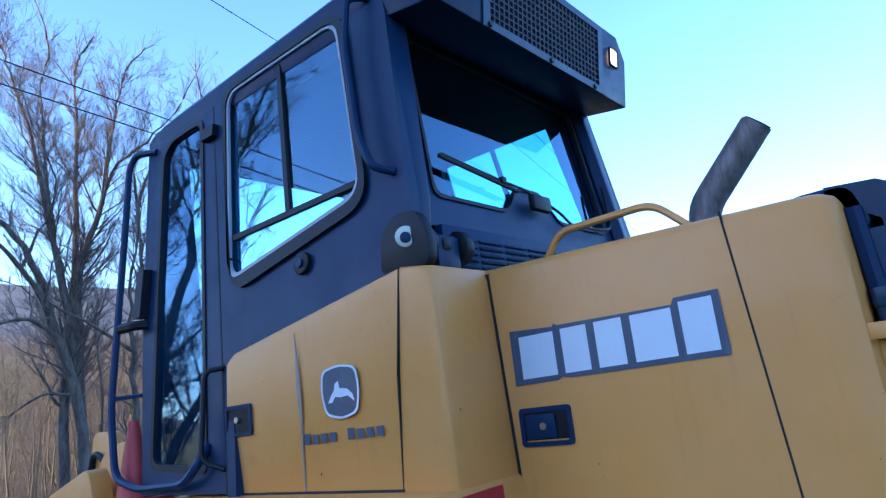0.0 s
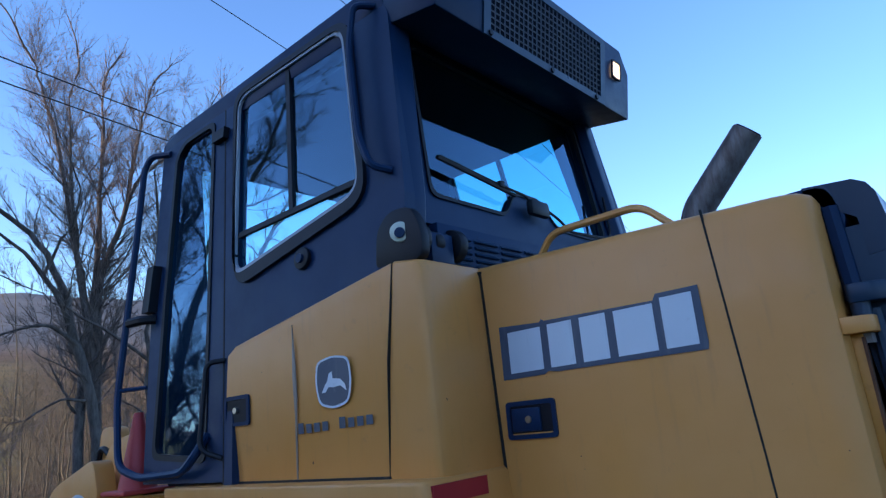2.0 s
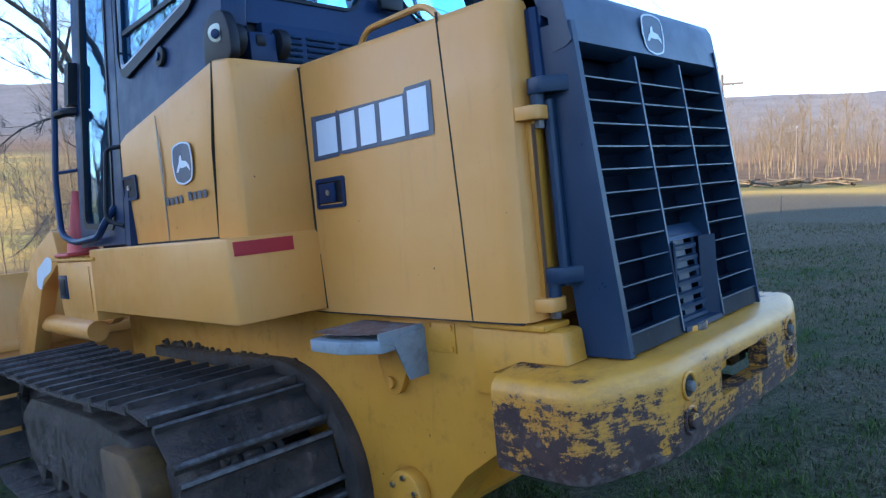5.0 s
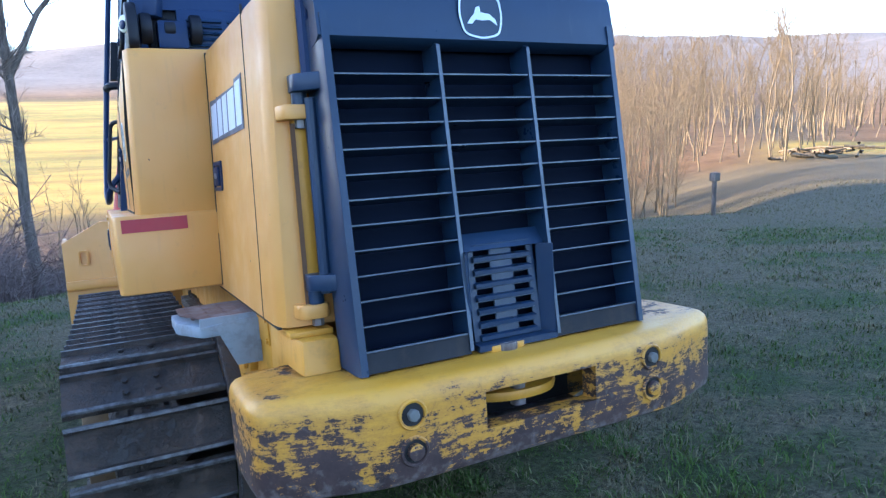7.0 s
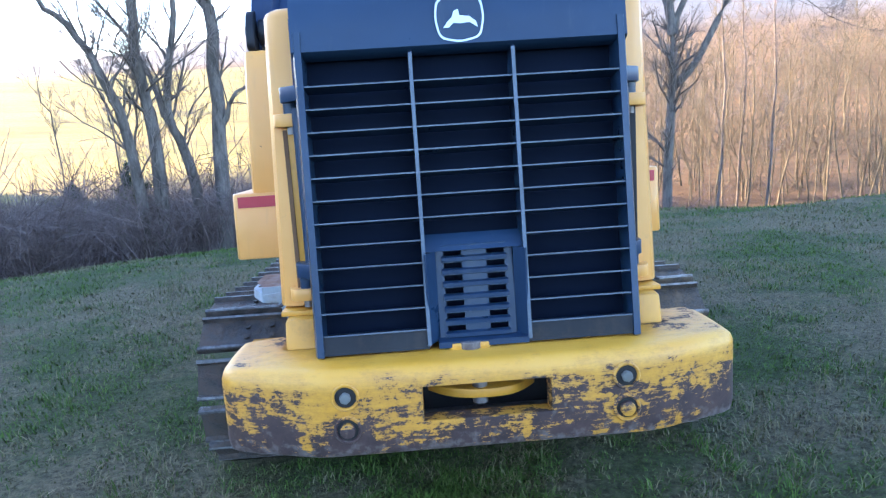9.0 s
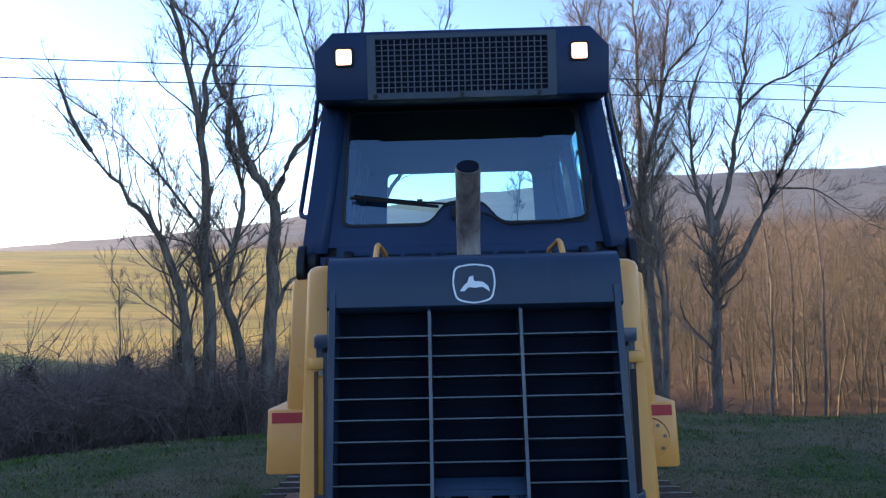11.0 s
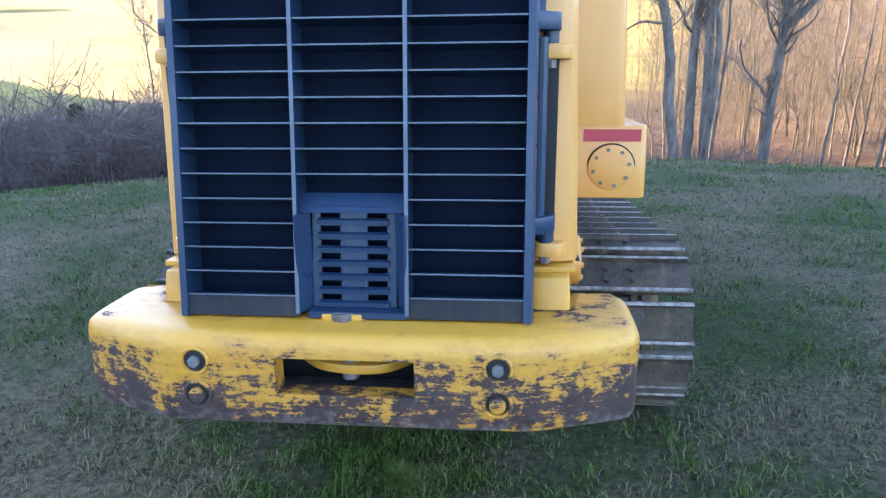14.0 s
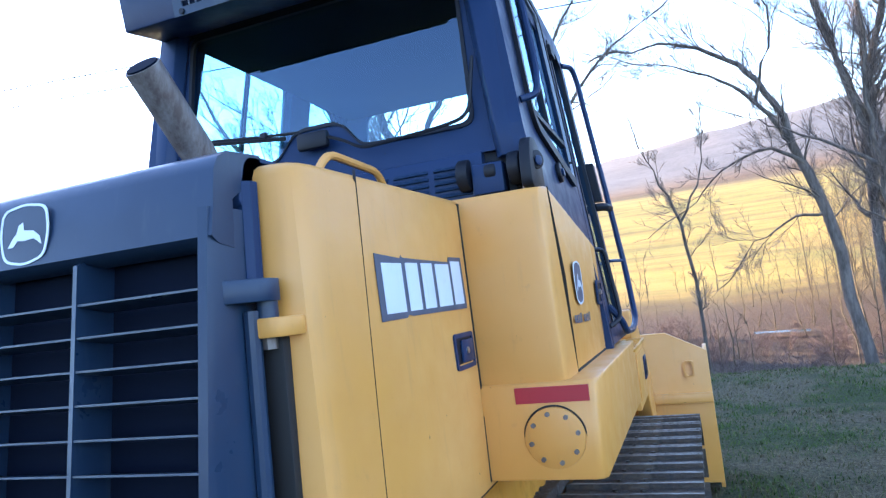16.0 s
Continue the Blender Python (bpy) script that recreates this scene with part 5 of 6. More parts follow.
# step on the left side only, round flange drive on the right
step = part("step", prism(round_poly([(-0.605, 0.79), (-0.80, 0.79), (-0.865, 0.92), (-0.865, 1.10), (-0.70, 1.115), (-0.605, 1.115)], 0.02), "z", 1.014, 1.056, 0.006), M_STEPGREY, chassis, "worn grey steel step with a punched tread")
part("step_side", prism([(-0.605, 1.05), (-0.605, 0.885), (-0.69, 0.885), (-0.745, 1.01), (-0.80, 1.03)], "y", 0.784, 0.794, 0.002), M_STEPGREY, step)
part("step_rim", prism([(0.79, 1.06), (0.79, 1.02), (0.80, 1.02), (0.80, 1.06)], "x", -0.80, -0.61), M_STEPGREY, step)
part("step_rib", prism([(-0.605, 1.03), (-0.605, 0.945), (-0.66, 0.945), (-0.80, 1.02)], "y", 1.07, 1.08, 0.002), M_STEPGREY, step)
part("step_bracket", prism(round_poly([(0.80, 1.03), (1.06, 1.03), (0.98, 0.80), (0.92, 0.80)], 0.04), "x", -0.632, -0.602, 0.004), M_YELLOW_LOW, chassis, "yellow bracket under the step")
part("bolt", disc((-0.632, 0.955, 0.845), (-1, 0, 0), 0.022, 0.014, 8, 0.003), M_YELLOW_LOW, chassis)
bm = bmesh.new()
for i in range(9):
    for j in range(4):
        put_disc(bm, (-0.65 - 0.055 * j, 0.83 + 0.032 * i, 1.0555), "z", 0.006, 0.004, 6)
tagged(part("tread_studs", bm, M_TREAD, step, "raised studs of the tread"), kind="stuff")
part("tread_plate", prism(round_poly([(-0.615, 0.805), (-0.795, 0.805), (-0.848, 0.925), (-0.848, 1.09), (-0.70, 1.10), (-0.615, 1.10)], 0.02), "z", 1.0562, 1.0585), M_TREAD, step, "rust-stained tread")
step.location = (0, 0, -0.02)
flange = part("drive_flange", disc((0.60, 0.735, 0.975), "x", 0.09, 0.085, 28, 0.008), M_YELLOW, chassis, "round yellow flange with bolts")
for k in range(8):
    a = math.tau * k / 8
    part("bolt", disc((0.683, 0.735 + 0.072 * math.cos(a), 0.975 + 0.072 * math.sin(a)), "x", 0.010, 0.012, 6), M_YELLOW, flange)

# --- side tanks beside the cab
for s, side in SIDES:
    tank = part("side_tank", loft([[(s * x, y, z) for x, y in ((0.60, 1.290 + k), (0.985, 1.290 + k), (1.008, 1.297 + k), (1.020, 1.322 + k), (1.020, 2.74), (0.60, 2.74))]
                                   for z, k in ((1.100, 0.0), (1.25, 0.012), (1.395, 0.026), (1.408, 0.036))], 0.006), M_YELLOW, loader, "yellow lower side tank")
    part("reflector", prism([(s * 0.748, 1.342), (s * 0.990, 1.342), (s * 0.990, 1.393), (s * 0.748, 1.394)], "y", 1.3085, 1.318), M_RED, tank, "dark red reflector strip")
    # upper locker with sloping top edge
    rear = lambda z: 1.328 + 0.032 * (z - 1.40) / 0.67
    rings = []
    for x, cut in ((0.60, 0.0), (0.885, 0.0), (0.915, 0.006), (0.928, 0.03)):
        rings.append([(s * (x - 0.02 * (z > 1.9)), y, z) for y, z in ((rear(1.40) + cut, 1.40), (rear(2.02) + cut, 2.02), (rear(2.06) + 0.012 + cut, 2.058 - cut * 0.2), (1.475, 2.074 - cut * 0.3), (2.385, 1.935 - cut * 0.3), (2.41, 1.92 - cut), (2.455, 1.40))])
    locker = part("side_locker", loft(rings, 0.004), M_YELLOW, loader, "yellow upper side locker with a sloping top")
    part("door_gap", loft([[(s * (0.929 - 0.018 * (z > 1.9)), y - 0.0014, z), (s * (0.929 - 0.018 * (z > 1.9)), y + 0.0014, z), (s * 0.90, y + 0.0014, z), (s * 0.90, y - 0.0014, z)] for y, z in ((1.535, 1.41), (1.510, 1.75), (1.475, 2.068))]), M_LINE, locker)
    part("door_gap", box(min(s * 0.86, s * 0.931), max(s * 0.86, s * 0.931), 1.53, 2.46, 1.400, 1.416, 0), M_LINE, locker)
    badge(locker, lambda u, v, w, s=s: (s * (0.929 + w), 1.771 + s * u, 1.724 + v), M_DECAL, 0.166)
    # word in plain bars under the badge
    for i in range(9):
        if i == 4:
            continue
        y = 1.955 - 0.0435 * i
        part("letter_bar", box(min(s * 0.9285, s * 0.9295), max(s * 0.9285, s * 0.9295), y - 0.015, y + 0.015, 1.565 + 0.001 * i, 1.595 + 0.001 * i + (0.006 if i in (0, 5) else 0), 0), M_DECAL, locker, "", True)
    lt = part("latch", ring_frame(round_rect(2.262, 2.430, 1.618, 1.732, 0.012), round_rect(2.276, 2.416, 1.632, 1.718, 0.008), 0.008, lambda y, z, w, s=s: (s * (0.927 + w), y, z)), M_BLUE, locker, "blue-black flush latch")
    part("latch_plate", box(min(s * 0.922, s * 0.930), max(s * 0.922, s * 0.930), 2.274, 2.418, 1.630, 1.720, 0), M_RUBBER, lt)
    part("lock", disc((s * 0.930, 2.350, 1.677), (s, 0, 0), 0.012, 0.01, 10), M_CHROME, lt)
    # foot plate in front of the locker with its own little door
    fore = part("fore_tank", loft([[(s * x, y, z) for x, y in ((0.60, 2.742), (1.018, 2.742), (1.018, 3.305 - k), (1.0, 3.32 - k), (0.60, 3.32 - k))] for z, k in ((1.045, 0.02), (1.10, 0.0), (1.352, 0.0))], 0.006), M_YELLOW, tank, "yellow fore part of the side tank")
    part("foot_plate", box(min(s * 0.60, s * 1.03), max(s * 0.60, s * 1.03), 2.66, 3.36, 1.354, 1.370, 0.003), M_YELLOW_LOW, tank, "ribbed yellow foot plate")
    for k in range(8):
        part("tread_rib", box(min(s * 0.93, s * 1.02), max(s * 0.93, s * 1.02), 2.70 + 0.08 * k, 2.72 + 0.08 * k, 1.370, 1.376, 0), M_YELLOW_LOW, tank)
    part("tank_door", box(min(s * 1.017, s * 1.023), max(s * 1.017, s * 1.023), 2.78, 3.27, 1.09, 1.325, 0.002), M_YELLOW, tank, "small yellow tank door")
    lt = part("latch", box(min(s * 1.022, s * 1.030), max(s * 1.022, s * 1.030), 3.14, 3.28, 1.15, 1.28, 0.003), M_BLUE, tank, "blue-black latch")
    part("latch_paddle", box(min(s * 1.029, s * 1.034), max(s * 1.029, s * 1.034), 3.16, 3.25, 1.17, 1.26, 0.003), M_RUBBER, lt)
# scratch on the left locker, round cover on the right tank
part("scratch", prism([(1.982, 1.41), (1.990, 1.41), (1.986, 1.63), (1.992, 1.76), (1.984, 1.948), (1.974, 1.80), (1.972, 1.70), (1.978, 1.60)], "x", -0.9292, -0.926), M_SCRAPE, loader, "long grey scrape in the paint")
cover = part("round_cover", disc((0.868, 1.312, 1.232), (0, -1, 0), 0.098, 0.022, 32, 0.004), M_YELLOW, loader, "round yellow cover with bolts round its rim")
part("cover_gap", put_tube(bmesh.new(), [(0.868 + 0.101 * math.cos(a), 1.304, 1.232 + 0.101 * math.sin(a)) for a in [math.tau * k / 40 for k in range(41)]], 0.0035, 6), M_LINE, cover, "dark gap round the cover")
for k in range(8):
    a = math.tau * k / 8 + 0.2
    part("bolt", disc((0.868 + 0.078 * math.cos(a), 1.292, 1.232 + 0.078 * math.sin(a)), (0, -1, 0), 0.0085, 0.010, 6), M_EXHAUST, cover)

# --- cab
cab = part("cab", box(-0.86, 0.86, 1.60, 3.02, 1.40, 1.46, 0.004), M_BLUE, loader, "blue-black operator cab with tinted windows")


def cab_x(z):
    """The cab's sides lean in towards the roof."""
    return 0.87 - 0.115 * (z - 2.2)


win_loop = round_poly([(1.648, 2.372), (2.440, 2.222), (2.532, 3.130), (1.775, 3.140)], 0.09, 5)
win_out = round_poly([(1.612, 2.332), (2.412, 2.168), (2.566, 3.160), (1.742, 3.168)], 0.11, 5)
win_in = round_poly([(1.663, 2.388), (2.428, 2.242), (2.518, 3.115), (1.790, 3.125)], 0.08, 5)
side_outline = [(1.440, 2.20), (1.440, 2.31), (1.525, 3.05), (1.56, 3.215), (2.660, 3.195), (2.395, 1.40), (2.34, 1.40), (2.40, 1.86), (1.47, 1.99)]
door_out = [(2.400, 1.42), (2.664, 3.190), (3.200, 3.180), (3.262, 3.140), (3.195, 2.45), (3.140, 2.00), (3.045, 1.42)]
door_in = round_poly([(2.535, 1.49), (2.735, 3.095), (3.030, 3.090), (3.105, 3.020), (3.055, 2.30), (2.985, 1.52)], 0.05, 4)
for s, side in SIDES:
    place = lambda y, z, w, s=s: (s * (cab_x(z) + w), y, z)
    wall = part("side_wall", holed(side_outline, [win_loop], -0.05, place), M_BLUE, cab, "blue-black side wall", True)
    part("window_seal", ring_frame(win_out, win_loop, 0.022, lambda y, z, w, p=place: p(y, z, w - 0.004)), M_RUBBER, wall, "thick black rubber seal")
    part("window_rim", ring_frame(win_loop, win_in, 0.012, place), M_SEAL, wall, "grey window rim")
    bm = bmesh.new()
    bm.faces.new([bm.verts.new(place(y, z, -0.012)) for y, z in win_in])
    part("side_window", bm, M_GLASS, wall, "tinted sliding side window", True).visible_shadow = False
    part("window_bar", loft([[place(y, z - 0.012, -0.016), place(y, z + 0.012, -0.016), place(y, z + 0.012, 0.002), place(y, z - 0.012, 0.002)] for y, z in ((1.675, 2.425), (2.438, 2.415))]), M_RUBBER, wall)
    part("window_bar", loft([[place(y - 0.013, z, -0.016), place(y + 0.013, z, -0.016), place(y + 0.013, z, 0.002), place(y - 0.013, z, 0.002)] for y, z in ((2.070, 2.425), (2.160, 3.12))]), M_RUBBER, wall)
    # door
    door = part("cab_door", holed(door_out, [door_in], -0.045, place), M_BLUE, cab, "narrow blue-black glazed cab door", True)
    bm = bmesh.new()
    bm.faces.new([bm.verts.new(place(y, z, -0.012)) for y, z in door_in])
    part("door_glass", bm, M_GLASS, door, "tinted door glass", True).visible_shadow = False
    inner = round_poly([(2.558, 1.515), (2.757, 3.070), (3.015, 3.066), (3.082, 3.005), (3.032, 2.30), (2.963, 1.545)], 0.05, 4)
    part("door_seal", ring_frame(door_in, inner, 0.02, lambda y, z, w, p=place: p(y, z, w - 0.014)), M_RUBBER, door, "black door seal")
    part("door_gap", loft([[place(y, z, 0.001), place(y + 0.008, z, 0.001), place(y + 0.008, z, -0.02), place(y, z, -0.02)] for y, z in ((2.397, 1.42), (2.545, 2.4), (2.660, 3.19))]), M_LINE, door)
    part("door_hinge", loft([[place(2.60, z, 0.0), place(2.70, z, 0.0), place(2.70, z, 0.03), place(2.60, z, 0.03)] for z in (2.945, 3.000)]), M_RUBBER, door)
    part("door_handle", loft([[place(3.115, z, 0.0), place(3.18, z, 0.0), place(3.18, z, 0.045), place(3.115, z, 0.045)] for z in (2.20, 2.43)]), M_RUBBER, door, "black door pull")
    part("door_lock", tube([place(3.12, 2.165, 0.0), place(3.14, 2.165, 0.05), place(3.25, 2.165, 0.065)], 0.024, 8, 0.03), M_RUBBER, door, "black lever")
    # rails
    part("front_grab_rail", tube([place(3.17, 3.065, 0.0), place(3.30, 3.085, 0.045), place(3.345, 3.02, 0.055), place(3.31, 2.60, 0.06), place(3.285, 2.20, 0.065), place(3.27, 1.80, 0.065), place(3.18, 1.50, 0.06), place(2.98, 1.450, 0.05), place(2.62, 1.465, 0.05), place(2.535, 1.53, 0.05), place(2.545, 1.60, 0.0)], 0.017, 8, 0.07), M_BLUE, cab, "long bent blue-black grab rail")
    part("rail_stay", tube([place(3.12, 1.845, 0.0), place(3.272, 1.845, 0.065)], 0.010, 6, 0), M_BLUE, cab)
    part("rear_grab_rail", tube([place(1.60, 3.14, 0.0), place(1.655, 3.145, 0.065), place(1.665, 2.95, 0.07), place(1.60, 2.55, 0.07), place(1.545, 2.425, 0.06), place(1.50, 2.405, 0.0)], 0.014, 8, 0.06), M_BLUE, cab, "bent blue-black grab rail")
    part("lower_grab_rail", tube([place(2.46, 1.885, 0.0), place(2.52, 1.88, 0.05), place(2.50, 1.54, 0.055), place(2.42, 1.505, 0.0)], 0.011, 8, 0.05), M_RUBBER, cab, "short black grab rail")
    horn = part("beacon_socket", disc(place(1.966, 2.197, 0.0), (s, 0, 0.1), 0.043, 0.02, 20, 0.005), M_RUBBER, cab, "round black socket")
    part("socket_core", disc(place(1.966, 2.197, 0.018), (s, 0, 0.1), 0.018, 0.012, 12), M_BLUE, horn)
    # rear pillar and round work light
    part("rear_pillar", loft([[(s * (cab_x(z)), 1.445 + k, z), (s * (cab_x(z) - 0.10), 1.435 + k, z), (s * (cab_x(z) - 0.13), 1.48 + k, z), (s * (cab_x(z) - 0.05), 1.58 + k, z)] for z, k in ((2.20, 0.0), (2.31, 0.0), (3.05, 0.08))], 0.006), M_BLUE, cab, "blue-black rear pillar")
    hous = part("work_light_bracket", prism(round_poly([(1.36, 2.06), (1.36, 2.16), (1.40, 2.245), (1.50, 2.25), (1.56, 2.20), (1.58, 2.06)], 0.04), "x", min(s * 0.845, s * 0.885), max(s * 0.845, s * 0.885), 0.006), M_RUBBER, cab, "black work light bracket")
    part("work_light", disc((s * 0.884, 1.450, 2.165), (s, -0.55, 0), 0.034, 0.012, 24, 0.003), M_LENS if s < 0 else M_RUBBER, hous, "round work light")
    part("light_mark", disc((s * 0.8935, 1.4430, 2.160), (s, -0.55, 0), 0.018, 0.008, 16, 0.002), M_BLUE, hous)
    for x in (0.60, 0.70, 0.79):
        part("isolator_mount", disc((s * x, 1.452, 2.15), (s, 0, 0), 0.060 if x != 0.70 else 0.04, 0.045, 20, 0.008), M_RUBBER, hous)
    part("mount_block", box(min(s * 0.655, s * 0.77), max(s * 0.655, s * 0.77), 1.42, 1.50, 2.07, 2.18, 0.006), M_BLUE, hous)

# rear wall of the cab: louvred panel below the window
rear_y = lambda z: 1.478 + 0.108 * (z - 2.2)
win = round_poly([(-0.67, 2.345), (-0.20, 2.345), (-0.105, 2.465), (0.105, 2.465), (0.20, 2.345), (0.67, 2.345), (0.64, 3.02), (-0.64, 3.02)], 0.05, 4)
place = lambda x, z, w: (x, rear_y(z) + w, z)
rear = part("rear_wall", holed([(-0.80, 2.235), (0.80, 2.235), (0.76, 3.10), (-0.76, 3.10)], [win], 0.04, place), M_BLUE, cab, "blue-black rear wall", True)
bm = bmesh.new()
bm.faces.new([bm.verts.new(place(x, z, 0.02)) for x, z in win])
part("rear_window", bm, M_GLASS, rear, "tinted rear window", True).visible_shadow = False
ins = round_poly([(-0.655, 2.36), (-0.195, 2.36), (-0.10, 2.48), (0.10, 2.48), (0.195, 2.36), (0.655, 2.36), (0.625, 3.005), (-0.625, 3.005)], 0.05, 4)
part("window_seal", ring_frame(win, ins, 0.02, lambda x, z, w: place(x, z, w - 0.008)), M_RUBBER, rear, "black rubber seal")
# dark filler added behind the mounts so that no sky shows through
part("mount_filler", box(-0.80, 0.80, 1.505, 1.58, 1.98, 2.25, 0.004), M_RUBBER, cab, "black filler box added under the rear wall")
part("lower_rear_panel", box(-0.69, 0.69, 1.455, 1.50, 2.02, 2.235, 0.004), M_BLUE, cab, "louvred blue-black panel")
for col in range(8):
    x0 = -0.655 + 0.165 * col
    for k in range(5):
        z = 2.082 + 0.025 * k
        part("louvre", prism([(1.456, z), (1.443, z + 0.003), (1.456, z + 0.016)], "x", x0, x0 + 0.14), M_GRILLE, cab)
# wiper
wip = part("rear_wiper", tube([(-0.02, 1.462, 2.40), (-0.07, 1.468, 2.455), (-0.24, 1.478, 2.472), (-0.60, 1.485, 2.515)], 0.006, 6, 0.02), M_RUBBER, cab, "black wiper arm and blade")
part("wiper_blade", tube([(-0.14, 1.476, 2.445), (-0.62, 1.482, 2.505)], 0.009, 6, 0), M_RUBBER, wip)
part("wiper_joint", box(-0.255, -0.225, 1.462, 1.482, 2.460, 2.486, 0.003), M_RUBBER, wip)
part("wiper_motor", box(-0.07, 0.07, 1.440, 1.475, 2.370, 2.440, 0.012), M_RUBBER, cab, "black wiper motor cover")
part("wiper_hose", tube([(0.04, 1.46, 2.42), (0.14, 1.445, 2.38), (0.22, 1.44, 2.33), (0.52, 1.44, 2.345), (0.66, 1.455, 2.37), (0.69, 1.48, 2.60)], 0.007, 6, 0.06), M_RUBBER, wip)
# roof with the rear overhang
over = lambda y, zb: [(-0.765, zb), (-0.770, 3.235), (-0.672, 3.337), (0.672, 3.337), (0.770, 3.235), (0.765, zb)]
roof = part("roof", loft([[(x, 1.300 - 0.16 * (z - 2.99), z) for x, z in over(1.3, 2.99)], [(x, 1.55, z) for x, z in over(1.55, 3.03)]], 0.008), M_BLUE, cab, "blue-black roof with a deep rear overhang")
part("roof_panel", loft([[(x, y, z - k) for x, z in [(-0.762, 3.06 + k), (-0.768, 3.233), (-0.672, 3.335), (0.672, 3.335), (0.768, 3.233), (0.762, 3.06 + k)]] for y, k in ((1.552, 0.0), (3.10, 0.055), (3.24, 0.085))], 0.006), M_BLUE, roof)
ry = lambda z: 1.300 - 0.16 * (z - 2.99)
mesh_frame = part("mesh_frame", ring_frame([(-0.492, 2.985), (0.492, 2.985), (0.492, 3.315), (-0.492, 3.315)], [(-0.447, 3.018), (0.447, 3.018), (0.447, 3.290), (-0.447, 3.290)], 0.008, lambda x, z, w: (x, ry(z) - w - 0.001, z)), M_GRILLE, roof, "grey-blue frame with wire mesh", True)
# dark sheet in place of the shaded hollow behind the mesh
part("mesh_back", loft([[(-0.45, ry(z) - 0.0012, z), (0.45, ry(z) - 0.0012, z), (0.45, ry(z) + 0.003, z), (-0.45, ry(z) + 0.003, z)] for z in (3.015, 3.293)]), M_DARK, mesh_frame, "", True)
bm = bmesh.new()
for i in range(1, 27):
    x = -0.447 + 0.894 * i / 27
    put_tube(bm, [(x, ry(3.018) - 0.004, 3.018), (x, ry(3.29) - 0.004, 3.29)], 0.0032, 4)
for j in range(1, 10):
    z = 3.018 + 0.272 * j / 10
    put_tube(bm, [(-0.447, ry(z) - 0.004, z), (0.447, ry(z) - 0.004, z)], 0.0032, 4)
part("wire_mesh", bm, M_MESH, mesh_frame, "square wire mesh")
for x, z in ((-0.45, 3.0), (0.0, 3.0), (0.40, 3.0)):
    part("bolt", disc((x, ry(z) - 0.016, z), "y", 0.013, 0.010, 6), M_RUBBER, mesh_frame)
for s, side in SIDES:
    part("end_panel", prism([(s * 0.50, 3.0), (s * 0.755, 3.0), (s * 0.760, 3.232), (s * 0.668, 3.325), (s * 0.50, 3.325)], "y", -0.004, 0.0, 0.0), M_BLUE, roof, "", True).matrix_local = Matrix(((1, 0, 0, 0), (0, 1, -0.16, 1.2985 + 0.16 * 2.99), (0, 0, 1, 0), (0, 0, 0, 1)))
    zc = 3.205
    lampbox = part("rear_lamp", ring_frame(round_rect(s * 0.612 - 0.048, s * 0.612 + 0.048, zc - 0.048, zc + 0.048, 0.012), round_rect(s * 0.612 - 0.040, s * 0.612 + 0.040, zc - 0.040, zc + 0.040, 0.012), 0.010, lambda x, z, w: (x, ry(z) - 0.004 - w, z)), M_RUBBER, roof, "lit square work lamp in a black frame")
    bm = bmesh.new()
    bm.faces.new([bm.verts.new((x, ry(z) - 0.0085, z)) for x, z in round_rect(s * 0.612 - 0.040, s * 0.612 + 0.040, zc - 0.040, zc + 0.040, 0.012)])
    part("lens", bm, M_LAMP, lampbox, "glowing warm lamp lens", True)
# floor, front wall, seat seen through the windows
fplace = lambda x, z, w: (x, 3.015 + 0.115 * (z - 1.4) + w, z)
front = part("front_wall", holed([(-0.86, 1.42), (0.86, 1.42), (0.75, 3.17), (-0.75, 3.17)], [round_poly([(-0.60, 2.18), (0.60, 2.18), (0.58, 3.04), (-0.58, 3.04)], 0.06, 4)], 0.03, fplace), M_BLUE, cab, "blue-black front wall", True)
part("ceiling_lining", box(-0.70, 0.70, 1.56, 3.17, 3.02, 3.05, 0.004), M_RUBBER, cab, "dark cab ceiling")
seat = part("seat_base", box(-0.28, 0.28, 2.05, 2.55, 1.55, 1.95, 0.05, 3), M_RUBBER, cab, "black operator seat")
part("seat_back", box(-0.26, 0.26, 1.98, 2.12, 1.95, 2.45, 0.05, 3), M_RUBBER, seat)
part("console", box(-0.62, -0.36, 2.2, 2.9, 1.55, 2.05, 0.04, 3), M_RUBBER, cab)
part("console", box(0.36, 0.62, 2.2, 2.9, 1.55, 2.05, 0.04, 3), M_RUBBER, cab)
part("lever", tube([(-0.48, 2.75, 2.05), (-0.48, 2.8, 2.25)], 0.02, 8, 0), M_RUBBER, cab)

